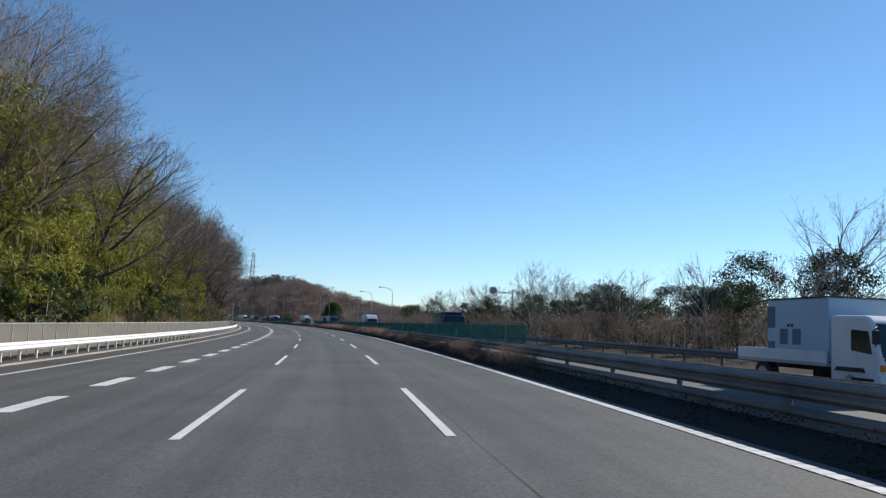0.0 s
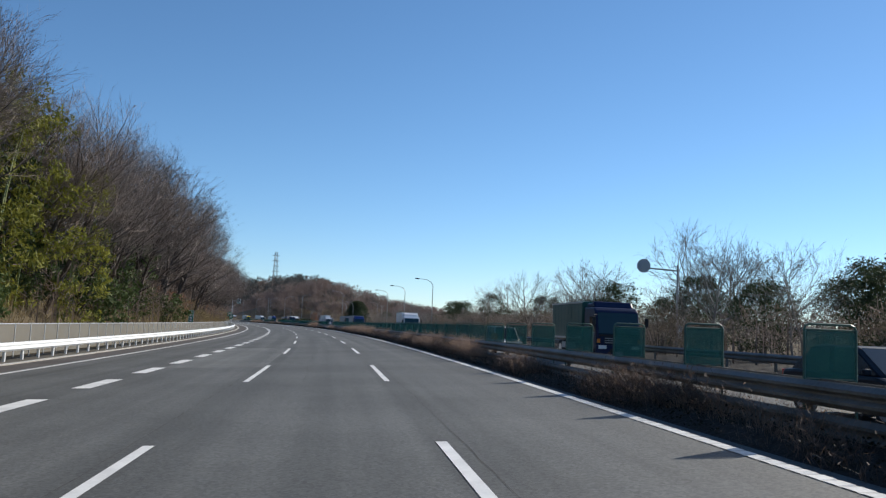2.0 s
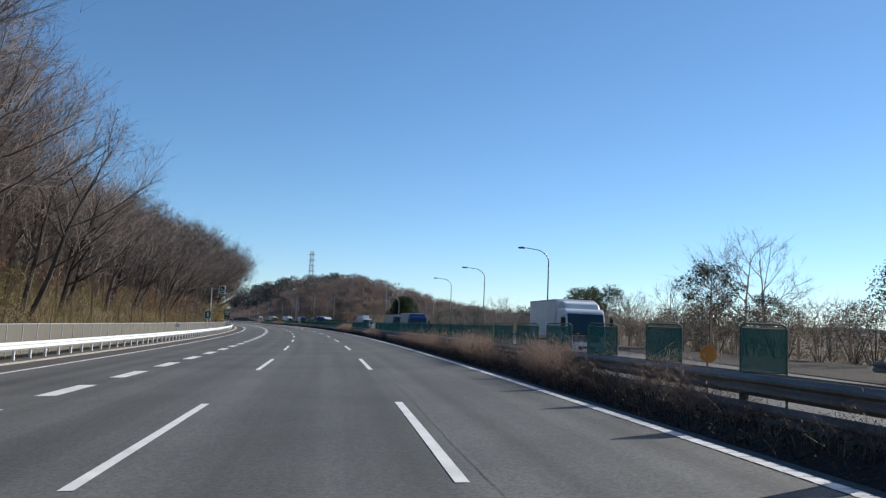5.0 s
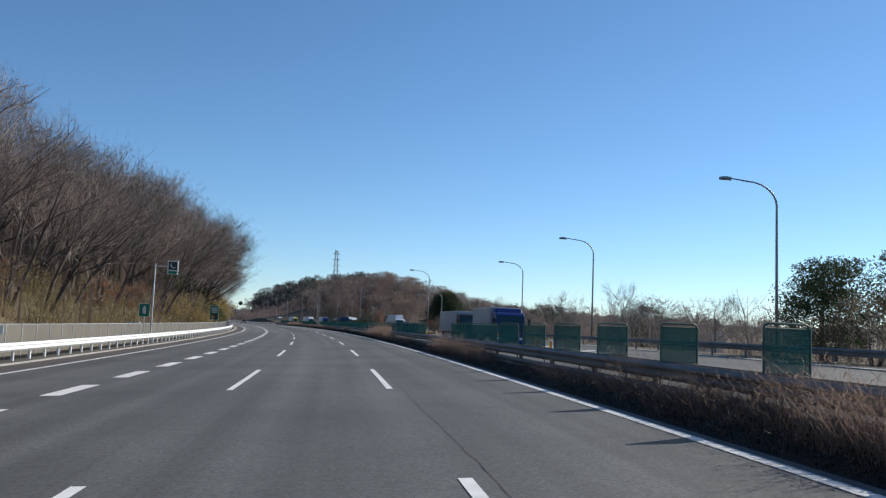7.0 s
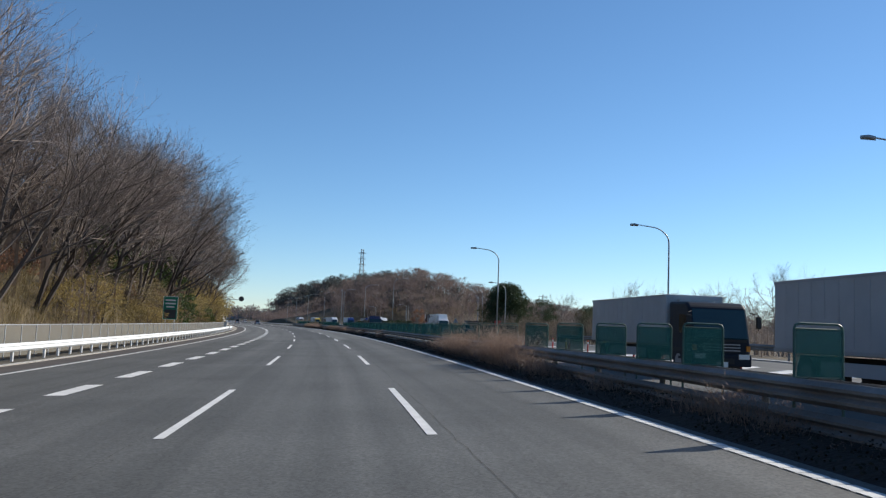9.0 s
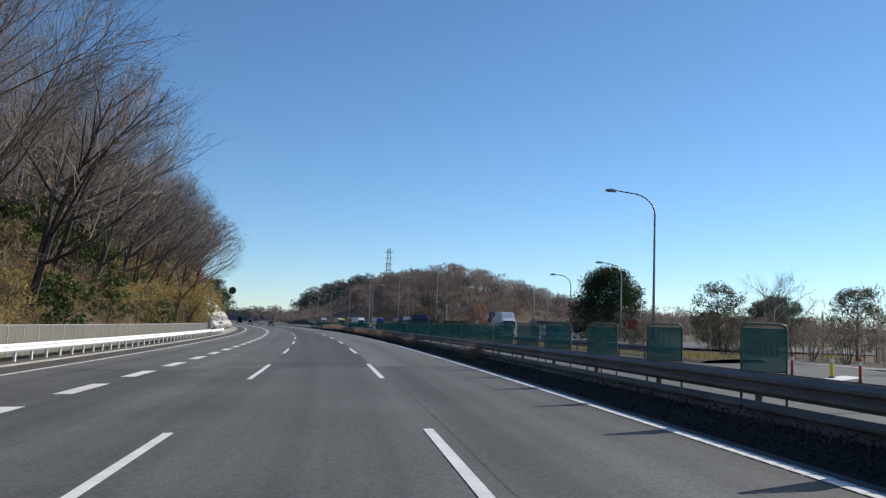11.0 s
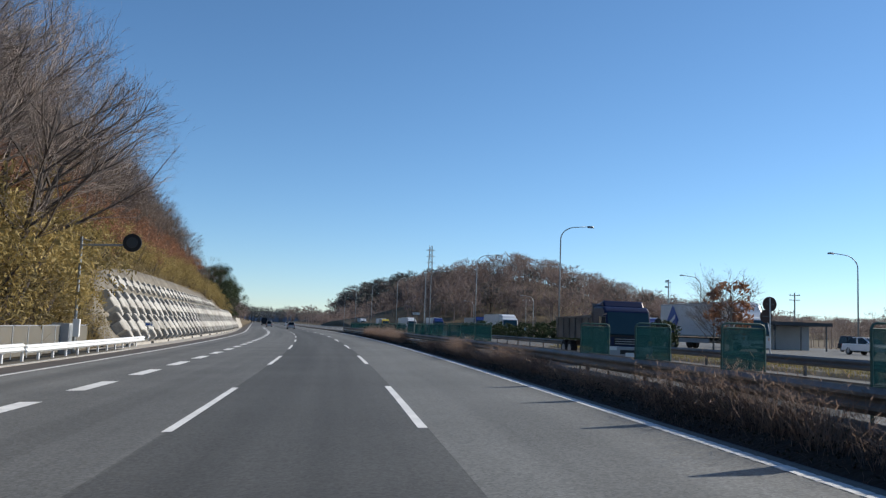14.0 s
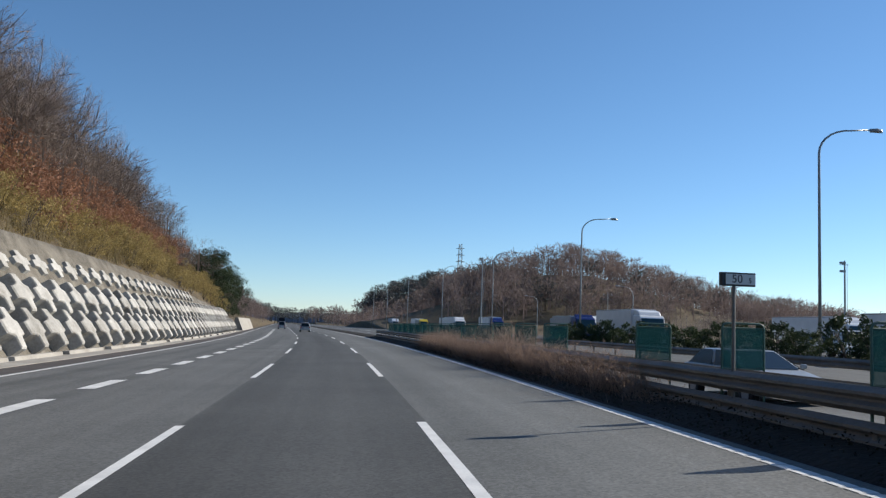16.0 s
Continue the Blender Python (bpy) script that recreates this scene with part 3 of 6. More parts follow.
# ---------- lamps ----------
def street_lamp(height, arm, label):
    """A tapered pole that bends over to a flat lantern; the arm points to -x."""
    lamp = tagged(new("street_lamp"), label, "street lamp", "lamps along the slip road")
    path = [(0, 0, 0), (0, 0, height * 0.5), (0, 0, height - 1.55)]
    for j in range(1, 8):
        a = j / 7 * math.pi / 2
        path.append((-arm * 0.62 * (1 - math.cos(a)), 0, height - 1.55 + 1.45 * math.sin(a)))
    path.append((-arm, 0, height + 0.02))
    radii = [0.10, 0.085, 0.07] + [0.065 - 0.003 * j for j in range(7)] + [0.04]
    part("pole", Build().tube(path, radii, 8), LAMP_GREY, lamp, "", True)
    part("base", Build().box(0, 0, 0.12, 0.4, 0.4, 0.24, 0.9, 0.04), CONCRETE, lamp)
    b = Build()
    prof = [(-0.05, 0.05), (0.1, 0.1), (0.35, 0.15), (0.6, 0.13), (0.75, 0.03)]
    for sgn in (1,):
        n0 = len(b.v)
        for d, wv in prof:
            b.v += [(-arm - d, -wv, height - 0.02), (-arm - d, -wv * 0.6, height + 0.13 * (1 - abs(d - 0.3))), (-arm - d, wv * 0.6, height + 0.13 * (1 - abs(d - 0.3))), (-arm - d, wv, height - 0.02), (-arm - d, 0, height - 0.12)]
        for j in range(len(prof) - 1):
            for q in range(5):
                a, c = n0 + j * 5 + q, n0 + j * 5 + (q + 1) % 5
                b.f.append((a, c, c + 5, a + 5))
        b.f += [tuple(range(n0, n0 + 5)), tuple(range(n0 + len(prof) * 5 - 1, n0 + len(prof) * 5 - 6, -1))]
    part("lantern", b, LAMP_GREY, lamp, "grey flat lantern")
    return lamp


_tall = street_lamp(10.9, 3.1, "tall grey steel street lamp with a curved arm")
_low = street_lamp(8.6, 2.3, "shorter grey street lamp with a curved arm")
_over = street_lamp(13.3, 3.2, "tall grey street lamp reaching over the carriageway")
_used = set()
for s, x, z, kind, turn in ((219.4, 27.4, 0.6, 0, 0), (256.1, 28.7, 0.65, 0, 0), (292.2, 31.5, 0.85, 0, 0), (325.4, 23.6, 1.2, 0, 0), (355.5, 33.2, 0.9, 1, 0), (378.6, 35.5, 1.0, 1, 0),
                            (425.0, 61.1, 0.9, 0, 0), (466.8, 64.5, 0.9, 0, 0), (429.5, 26.8, 0.45, 2, 180), (470.0, 26.6, 0.45, 2, 180), (512.0, 27.6, 0.45, 2, 180), (545.0, 26.0, 0.45, 2, 180),
                            (580.0, 24.5, 0.45, 2, 180), (615.0, 24.0, 0.45, 2, 180), (650.0, 24.0, 0.45, 2, 180), (510.0, 50.0, 0.6, 1, 0), (560.0, 50.0, 0.6, 1, 0)):
    m_ = Matrix.Translation(at(s, x, z)) @ pose(0, 0, 0, 0, 0, math.degrees(heading(s)) + turn)
    proto = (_tall, _low, _over)[kind]
    if kind in _used:
        copy_thing(proto, m_)
    else:
        proto.matrix_world = m_
        _used.add(kind)


# ---------- retaining wall ----------
def wall_at(s, u, out=0.0):
    """A place on the sloping wall face: u metres up the slope, out metres proud of it."""
    lean = radians(56)
    k = -wall_shift(s)
    return on(s, -14.15 - u * math.cos(lean) + out * math.sin(lean) - k, -0.05 + u * math.sin(lean) + out * math.cos(lean))


def wall_height(s):
    return ramp_between(s, [(WALL_S0, 1.6), (WALL_S0 + 5, 4.4), (WALL_S0 + 14, 7.2), (WALL_S0 + 28, 8.2), (WALL_S0 + 56, 8.2), (WALL_S0 + 88, 7.5), (WALL_S1 - 14, 5.2), (WALL_S1, 3.2)])


b = Build()
_n = 56
for j in range(_n + 1):
    s = WALL_S0 + (WALL_S1 - WALL_S0) * j / _n
    for q in range(9):
        u = wall_height(s) * q / 8
        b.v.append(tuple(wall_at(s, u, 0.1 * noise.noise((s * 0.3, u * 0.5, 0.0)))))
b.f = [(j * 9 + q, j * 9 + q + 1, j * 9 + q + 10, j * 9 + q + 9) for j in range(_n) for q in range(8)]
_base = len(b.v)
for j in range(_n + 1):
    s = WALL_S0 + (WALL_S1 - WALL_S0) * j / _n
    b.v.append(tuple(wall_at(s, wall_height(s) + 0.15, -1.3)))
    b.v.append(tuple(wall_at(s, -0.4, -1.3)))
for j in range(_n):
    b.f.append((j * 9 + 8, _base + 2 * j, _base + 2 * j + 2, (j + 1) * 9 + 8))
b.f.append(tuple([q for q in range(9)][::-1] + [_base + 1, _base]))
wall = setting("retaining_wall", b, WALL_SPRAY, "sloping grey-brown sprayed concrete retaining wall with anchor blocks", True)


def anchor_block():
    """A thick cross-shaped concrete anchor plate, lying in x (along) and y (up), proud in z."""
    b = Build()
    quarter = [(0.33, 1.18), (0.41, 0.56), (0.56, 0.46), (1.10, 0.37)]
    lo = quarter + [(x, -y) for x, y in quarter[::-1]]
    lo = lo + [(-x, -y) for x, y in lo]
    n = len(lo)
    for z, k in ((-0.35, 1.05), (0.56, 0.98), (0.62, 0.91)):
        b.v += [(x * k, y * k, z + (0.07 * (1.2 - math.hypot(x, y)) if z > 0 else 0.0)) for x, y in lo]
    for r in range(2):
        b.f += [(r * n + j, (r + 1) * n + j, (r + 1) * n + (j + 1) % n, r * n + (j + 1) % n) for j in range(n)]
    b.v.append((0, 0, 0.72))
    b.f += [(2 * n + j, 3 * n, 2 * n + (j + 1) % n) for j in range(n)]
    return b.mesh("anchor_block", BLOCK)


_blk = anchor_block()
for _row, (u, shift, k, deep) in enumerate(((1.35, 402.0, 0.97, 1.2), (3.45, 403.6, 0.97, 1.2), (6.0, 408.0, 0.95, 0.42))):
    s = shift
    while s < WALL_S1 - 2:
        if u + 0.6 < wall_height(s):
            o, ax, up = wall_at(s, u), wall_at(s + 0.5, u) - wall_at(s - 0.5, u), wall_at(s, u + 0.5) - wall_at(s, u - 0.5)
            ax.normalize()
            up.normalize()
            m_ = Matrix((ax, up, ax.cross(up))).transposed().to_4x4()
            if m_.col[2].xyz.dot(wall_at(s, u, 1.0) - o) < 0:
                m_ = Matrix((-ax, up, (-ax).cross(up))).transposed().to_4x4()
            ob = part("anchor_block", _blk, BLOCK, wall)
            ob.matrix_world = Matrix.Translation(o) @ m_ @ pose(0, 0, 0, random.uniform(-2, 2), random.uniform(-2, 2), random.uniform(-3, 3)) @ Matrix.Diagonal((k, k * (0.62 if _row == 2 else 1.0), k * deep, 1))
        s += 3.05 + random.uniform(-0.06, 0.06)
_s = WALL_S0 + 3
while _s < 536:
    _e = _s + random.uniform(4.5, 9)
    _o = 1.3 * max(0.0, (_s - 430) / 112)
    part("kerb_stone", extrude([(-13.6 + _o, -0.02), (-13.6 + _o, 0.2), (-13.25 + _o, 0.2), (-13.2 + _o, -0.02)], _s, _e, 3, True), CONCRETE, wall)
    _s = _e + random.uniform(0.3, 1.5)


setting("side_wall", extrude([(-12.5, -0.2), (-13.7, 2.7), (-14.4, 2.7), (-14.4, -0.2)], 572, 640, 6, True), CONCRETE, "short pale concrete wall beside the far road")


# ---------- plants ----------


def grow(seed, height, spread, limbs, fork, twig, crown_from=0.3, up=0.55, lean=0.0, sprigs=3):
    """A bare tree: lists of tubes for the trunk with its limbs, and for the fine twigs."""
    r = random.Random(seed)
    wood, fine = Build(), Build()
    path, p, d = [], Vector((0, 0, -0.3)), Vector((lean, 0, 1)).normalized()
    n = 7
    for j in range(n):
        path.append(p.copy())
        d = (d + Vector((r.uniform(-0.12, 0.12), r.uniform(-0.12, 0.12), 0.05))).normalized()
        p = p + d * height / n * 0.9
    r0 = height * 0.014
    radii = [r0 * (1.15 - 0.95 * j / (n - 1)) for j in range(n)]
    wood.tube(path, radii, 5)

    def spray(p0, p1, rad):
        e = (p1 - p0).cross(Vector((r.gauss(0, 1), r.gauss(0, 1), r.gauss(0, 1)))).normalized() * rad
        fine.quad(p0 - e, p0 + e, p1 + e * 0.4, p1 - e * 0.4)

    def bough(start, direction, length, rad, level):
        q, dd, pts = start.copy(), direction.copy(), [start.copy()]
        k = (4, 3, 2)[level]
        for _ in range(k - 1):
            dd = (dd + Vector((r.uniform(-0.25, 0.25), r.uniform(-0.25, 0.25), r.uniform(-0.05, 0.25) * up))).normalized()
            q = q + dd * length / (k - 1)
            pts.append(q.copy())
        if level == 2:
            spray(pts[0], pts[1], max(rad, 0.012))
            for _ in range(sprigs):
                f = r.uniform(0.2, 0.95)
                w = pts[0].lerp(pts[1], f)
                side = Vector((r.gauss(0, 1), r.gauss(0, 1), r.gauss(0.35, 0.7))).normalized()
                spray(w, w + (dd * 0.7 + side * 0.7) * length * r.uniform(0.35, 0.8), max(rad * 0.75, 0.0095))
            return
        (wood if level == 0 else fine).tube(pts, [rad * (1 - 0.7 * j / (k - 1)) for j in range(k)], 4 if level == 0 else 3, False)
        for j in range(fork if level == 0 else twig):
            f = r.uniform(0.25, 1.0)
            i = min(k - 2, int(f * (k - 1)))
            w = pts[i].lerp(pts[i + 1], f * (k - 1) - i)
            axis = (pts[i + 1] - pts[i]).normalized()
            side = Vector((r.gauss(0, 1), r.gauss(0, 1), r.gauss(0.25, 0.8))).normalized()
            nd = (axis * 0.75 + side * 0.75 + Vector((0, 0, 0.22 * up))).normalized()
            bough(w, nd, length * r.uniform(0.36, 0.62), max(0.010, rad * 0.34), level + 1)

    for j in range(limbs):
        f = crown_from + (1 - crown_from) * (j + r.random()) / limbs
        i = min(n - 2, int(f * (n - 1)))
        w = path[i].lerp(path[i + 1], min(1.0, f * (n - 1) - i))
        a = j * 2.4 + r.uniform(-0.5, 0.5)
        rise = up + 0.5 * f + r.uniform(-0.15, 0.25)
        nd = Vector((math.cos(a), math.sin(a), rise)).normalized()
        bough(w, nd, spread * r.uniform(0.75, 1.2) * (1.15 - 0.5 * f), r0 * (0.55 - 0.25 * f), 0)
    return wood, fine


def grow_fan(seed, height, spread, stems, limbs, lean=0.3, low=0.26, twigs=9, sprigs=4):
    """A spreading winter tree: sinuous stems that lean to +x, limbs that sweep up to a domed crown, and dense fine twigs."""
    r = random.Random(seed)
    wood, fine = Build(), Build()
    mid = Vector((lean * height * 0.62, 0, height * 0.62))
    size = Vector((spread, spread, height * 0.40))

    def reach(p, d):
        """How far it is from p along d to the edge of the crown."""
        q = Vector(((p.x - mid.x) / size.x, (p.y - mid.y) / size.y, (p.z - mid.z) / size.z))
        e = Vector((d.x / size.x, d.y / size.y, d.z / size.z))
        a, b, c = e.dot(e), q.dot(e), q.dot(q) - 1.0
        k = b * b - a * c
        return max(0.25, (-b + math.sqrt(k)) / a) if k > 0 else 0.25

    def blade(p0, p1, w):
        e = (p1 - p0).cross(Vector((r.gauss(0, 1), r.gauss(0, 1), r.gauss(0, 1)))).normalized() * w
        fine.quad(p0 - e, p0 + e, p1 + e * 0.45, p1 - e * 0.45)

    def off(axis, wide, rise):
        side = axis.cross(Vector((r.gauss(0, 1), r.gauss(0, 1), r.gauss(0, 1)))).normalized()
        return (axis + side * wide + Vector((0, 0, rise))).normalized()

    def line(p, d, length, steps, wave, rise):
        pts = [p.copy()]
        for _ in range(steps):
            d = (d + Vector((r.gauss(0, wave), r.gauss(0, wave), rise + r.gauss(0, wave * 0.6)))).normalized()
            p = p + d * length / steps
            pts.append(p.copy())
        return pts

    def along(pts, f):
        k = len(pts) - 1
        i = min(k - 1, int(f * k))
        return pts[i].lerp(pts[i + 1], f * k - i), (pts[i + 1] - pts[i]).normalized()

    def spray(p, d, length):
        q = p + d * length
        blade(p, q, 0.0075)
        for _ in range(sprigs):
            f = r.uniform(0.15, 1.0)
            e = off(d, r.uniform(0.4, 0.9), 0.12)
            blade(p.lerp(q, f), p.lerp(q, f) + e * length * r.uniform(0.35, 0.75), 0.0048)

    def branch(p, d, length, rad):
        pts = line(p, d, length, 3, 0.10, 0.05)
        fine.tube(pts, [rad, rad * 0.75, rad * 0.5, rad * 0.28], 3, False)
        for j in range(twigs):
            w, axis = along(pts, 0.15 + 0.85 * (j + r.random()) / twigs)
            e = off(axis, r.uniform(0.45, 0.9), 0.10)
            spray(w, e, min(reach(w, e), length * r.uniform(0.32, 0.6)))
        w, axis = along(pts, 0.99)
        spray(w, axis, min(1.3, length * 0.5))

    r0 = height * 0.0125 / math.sqrt(stems) * 1.35
    for k in range(stems):
        a = k * 6.283 / stems + r.uniform(-0.5, 0.5)
        d = Vector((lean + 0.22 * math.cos(a) * (stems > 1), 0.30 * math.sin(a) * (stems > 1), 1)).normalized()
        root = Vector((0.25 * math.cos(a), 0.25 * math.sin(a), -0.5))
        path = line(root, d, height * r.uniform(0.82, 0.96), 8, 0.075, 0.02)
        wood.tube(path, [r0 * (1.2 - 1.02 * j / 8) for j in range(9)], 6)
        for j in range(limbs):
            f = low + (0.97 - low) * (j + r.random()) / limbs
            w, axis = along(path, f)
            b = j * 2.4 + r.uniform(-0.6, 0.6)
            out = Vector((math.cos(b) + 0.45, math.sin(b), 0)).normalized()
            d = (out * r.uniform(0.7, 1.0) + axis * (0.45 + 0.5 * f)).normalized()
            length = min(reach(w, d) * r.uniform(0.78, 0.98), spread * 1.5)
            rad = max(0.02, r0 * (0.62 - 0.40 * f))
            pts = line(w, d, length, 5, 0.11, 0.07)
            wood.tube(pts, [rad * (1 - 0.15 * q) for q in range(6)], 4, False)
            n = max(3, int(length * 1.5))
            for q in range(n):
                w2, axis2 = along(pts, 0.22 + 0.78 * (q + r.random()) / n)
                e = off(axis2, r.uniform(0.5, 0.85), 0.10)
                branch(w2, e, min(reach(w2, e), length * r.uniform(0.35, 0.6)), max(0.012, rad * 0.36))
    return wood, fine


def leaf_crown(seed, height, width, clumps, leaves, size, low=0.15, droop=0.0, narrow=0.45, top=0.75, round_=1.0, foot=0.14):
    """Leaves in uneven clumps round a crown."""
    r = np.random.RandomState(seed)
    pts = []
    for _ in range(clumps):
        h = low + (1 - low) * r.rand() ** 0.8
        wr = width * math.sin(math.pi * min(1.0, (h - low) / (1 - low) * top + foot)) ** 0.7 * (0.45 + 0.6 * r.rand())
        a = r.rand() * 6.283
        c = np.array([math.cos(a) * wr, math.sin(a) * wr, h * height])
        k = width * (0.16 + 0.16 * r.rand()) * round_
        o = r.normal(size=(leaves, 3))
        o /= np.linalg.norm(o, axis=1)[:, None]
        o *= (0.55 + 0.55 * r.rand(leaves))[:, None] * k
        o[:, 2] *= 0.75
        o[:, 2] -= droop * (o[:, 0] ** 2 + o[:, 1] ** 2)
        pts.append(c + o)
    p = np.concatenate(pts)
    m = len(p)
    d = r.normal(size=(m, 3))
    d[:, 2] -= droop * 3
    d /= np.linalg.norm(d, axis=1)[:, None]
    e = np.cross(d, r.normal(size=(m, 3)))
    e /= np.linalg.norm(e, axis=1)[:, None]
    sz = size * (0.6 + 0.8 * r.rand(m))[:, None]
    a, c = p - d * sz, p + d * sz
    bq = e * sz * narrow
    v = np.stack([a, p + bq, c, p - bq], 1).reshape(-1, 3)
    b = Build()
    b.v = v.tolist()
    b.f = np.arange(m * 4).reshape(-1, 4).tolist()
    return b


def bare_tree(name, label, category, bark, twig_mat, *args, **kw):
    t = tagged(new(name), label, category, "", "")
    wood, fine = (grow_fan if "stems" in kw else grow)(*args, **kw)
    part("trunk", wood, bark, t)
    part("crown", fine, twig_mat, t)
    return t


def leafy_tree(name, label, category, leaf, seed, height, width, clumps, leaves, size, trunk=True, **kw):
    t = tagged(new(name), label, category)
    r = random.Random(seed)
    b = Build()
    if trunk:
        b.tube([(0, 0, -0.4), (0.05, 0.05, height * 0.3), (0.1, -0.05, height * 0.65), (0, 0, height * 0.92)], [height * 0.018, height * 0.014, height * 0.009, 0.02], 6)
        for j in range(9):
            a, h = j * 2.4, height * (0.25 + 0.06 * j)
            b.tube([(0.05, 0, h), (math.cos(a) * width * 0.4, math.sin(a) * width * 0.4, h + height * 0.08), (math.cos(a) * width * 0.8, math.sin(a) * width * 0.8, h + height * 0.12)], [height * 0.007, height * 0.004, 0.012], 4)
    else:
        for j in range(8):
            a = r.uniform(0, 6.283)
            b.tube([(0, 0, -0.3), (math.cos(a) * width * 0.35, math.sin(a) * width * 0.35, height * 0.5), (math.cos(a) * width * 0.6, math.sin(a) * width * 0.6, height * 0.85)], [0.03, 0.02, 0.008], 3)
    if name == "bamboo_clump":
        for j in range(5):
            a = j * 1.27 + r.uniform(-0.2, 0.2)
            part("stem", Build().tube([(math.cos(a) * 0.2, math.sin(a) * 0.2, -0.3), (math.cos(a) * width * 0.3, math.sin(a) * width * 0.3, height * 0.5), (math.cos(a) * width * 0.6, math.sin(a) * width * 0.6, height * 0.88)], [0.05, 0.035, 0.01], 4), BAMBOO_STEM, t)
    else:
        part("trunk" if trunk else "branchwork", b, BARK, t)
    part("crown" if trunk else "foliage", leaf_crown(seed, height, width, clumps, leaves, size, **kw), leaf, t)
    return t


def scatter(protos, spots, turned=None):
    """Sets copies of the plants at (s, x, scale, which); the first of each kind is the plant itself."""
    used = set()
    for s, x, k, w in spots:
        p = protos[w]
        z = land(s, x) - 0.1
        m_ = Matrix.Translation(at(s, x, z)) @ pose(0, 0, 0, random.uniform(-4, 4), random.uniform(-4, 4), random.uniform(0, 360) if turned is None else math.degrees(heading(s)) + random.uniform(-turned, turned))
        if w in used:
            ob = copy_thing(p, m_)
        else:
            p.matrix_world, ob = m_, p
            used.add(w)
        ob.scale = (k, k, k * random.uniform(0.92, 1.1))
    for j, p in enumerate(protos):
        if j not in used:
            for o in list(p.children_recursive) + [p]:
                bpy.data.objects.remove(o)


WINTER = "leafless grey-brown winter tree on the wooded slope"
slope_trees = [bare_tree("bare_tree", WINTER, "tree", BARK, TWIG, 11 + j, 14.0, 5.6 + 0.4 * j, stems=(1, 2, 3, 1, 2)[j], limbs=(13, 8, 6, 14, 8)[j], lean=0.30) for j in range(5)]
slope_trees += [bare_tree("bare_tree", WINTER, "tree", BARK, TWIG, 31 + j, 13.5, 5.2, stems=1, limbs=11, lean=0.15, low=0.4) for j in range(3)]
spots = []
for row, (x, gap) in enumerate(((-18.6, 6.5), (-23.5, 7.0), (-29.5, 14.0), (-37, 20.0), (-46, 16.0))):
    s = (106.0, 98.0, 60.0, 30.0, 390.0)[row]
    while s < 545:
        wall_here = WALL_S0 - 6 < s < WALL_S1
        if 292 < s < 386 and row < 3 and random.random() < 0.45:
            pass
        elif not ((wall_here or s >= WALL_S1) and x > -33):
            big = (ramp_between(s, [(50, 14.5), (108, 14.5), (122, 16), (134, 16.5), (160, 16.5), (174, 15), (182, 12.5), (211, 12), (235, 13.5), (245, 14.2), (262, 14.5), (297, 17), (331, 18.8), (347, 17), (376, 14), (392, 16), (400, 17), (540, 17.5)]) - 2.5) / 14.0
            spots.append((s, x + random.uniform(-1.3, 1.3), random.uniform(0.88, 1.07) * big, random.randrange(5) if row < 2 else 5 + random.randrange(3)))
        s += random.uniform(0.75, 1.3) * gap
spots += [(random.uniform(32, 104), random.uniform(-24, -16.5), random.uniform(0.72, 0.98), random.randrange(5)) for _ in range(13)]
spots += [(386, -17.5, 0.98, 0), (391, -19.0, 1.0, 3), (395, -22.0, 1.0, 1), (387, -21.0, 1.05, 3), (393, -25.0, 1.1, 0)]
for _ in range(24):
    spots.append((random.uniform(425, 575), random.uniform(-34, -24.5), random.uniform(0.5, 0.72), random.randrange(8)))
for _ in range(12):
    spots.append((random.uniform(14, 75), random.uniform(-40, -26), random.uniform(1.1, 1.35), random.randrange(5)))
scatter(slope_trees, spots, 50)

bamboos = [leafy_tree("bamboo_clump", "yellow-green bamboo thicket on the roadside slope", "bamboo", BAMBOO, 40 + j, 10.5, 3.0, 62, 62, 0.16, False, droop=0.2, narrow=0.26, low=0.05, round_=0.85) for j in range(2)]
scatter(bamboos, [(s, x + random.uniform(-1, 1), random.uniform(0.75, 1.25), random.randrange(2)) for s in range(18, 108, 5) for x in (-17, -21, -26.5) if random.random() < (0.85 if s < 55 else 0.62 if s < 98 else 0.3)])
shrubs = [leafy_tree("evergreen_shrub", "dense dark green broadleaf shrub behind the fence", "shrub", BROADLEAF, 50 + j, 3.6, 2.1, 44, 30, 0.16, False, low=0.08) for j in range(2)]
scatter(shrubs, [(s + random.uniform(-2, 2), -15.6 - random.uniform(0, 3.5), random.uniform(0.6, 1.2), random.randrange(2)) for s in list(range(30, 135, 6)) + [322, 338, 352]] + [(s, -15.8 - random.uniform(0, 4), random.uniform(0.8, 1.25), random.randrange(2)) for s in range(104, 142, 7)] + [(s, -19 - random.uniform(0, 5), random.uniform(0.9, 1.5), random.randrange(2)) for s in range(322, 362, 13)])
vines = [leafy_tree("ivy_clad_tree", "dark evergreen tree clad in ivy on the wooded slope", "tree", BROADLEAF, 54 + j, 7.5, 2.0, 60, 34, 0.15, True, low=0.1) for j in range(2)]
scatter(vines, [(s + random.uniform(-3, 3), x, k, random.randrange(2)) for s, x, k in ((96, -19, 1.1), (104, -22, 1.3), (118, -18.5, 0.9), (127, -21, 1.2), (137, -18, 0.8), (146, -20, 0.9), (300, -20, 0.8), (341, -19, 0.9), (347, -22, 1.1))])
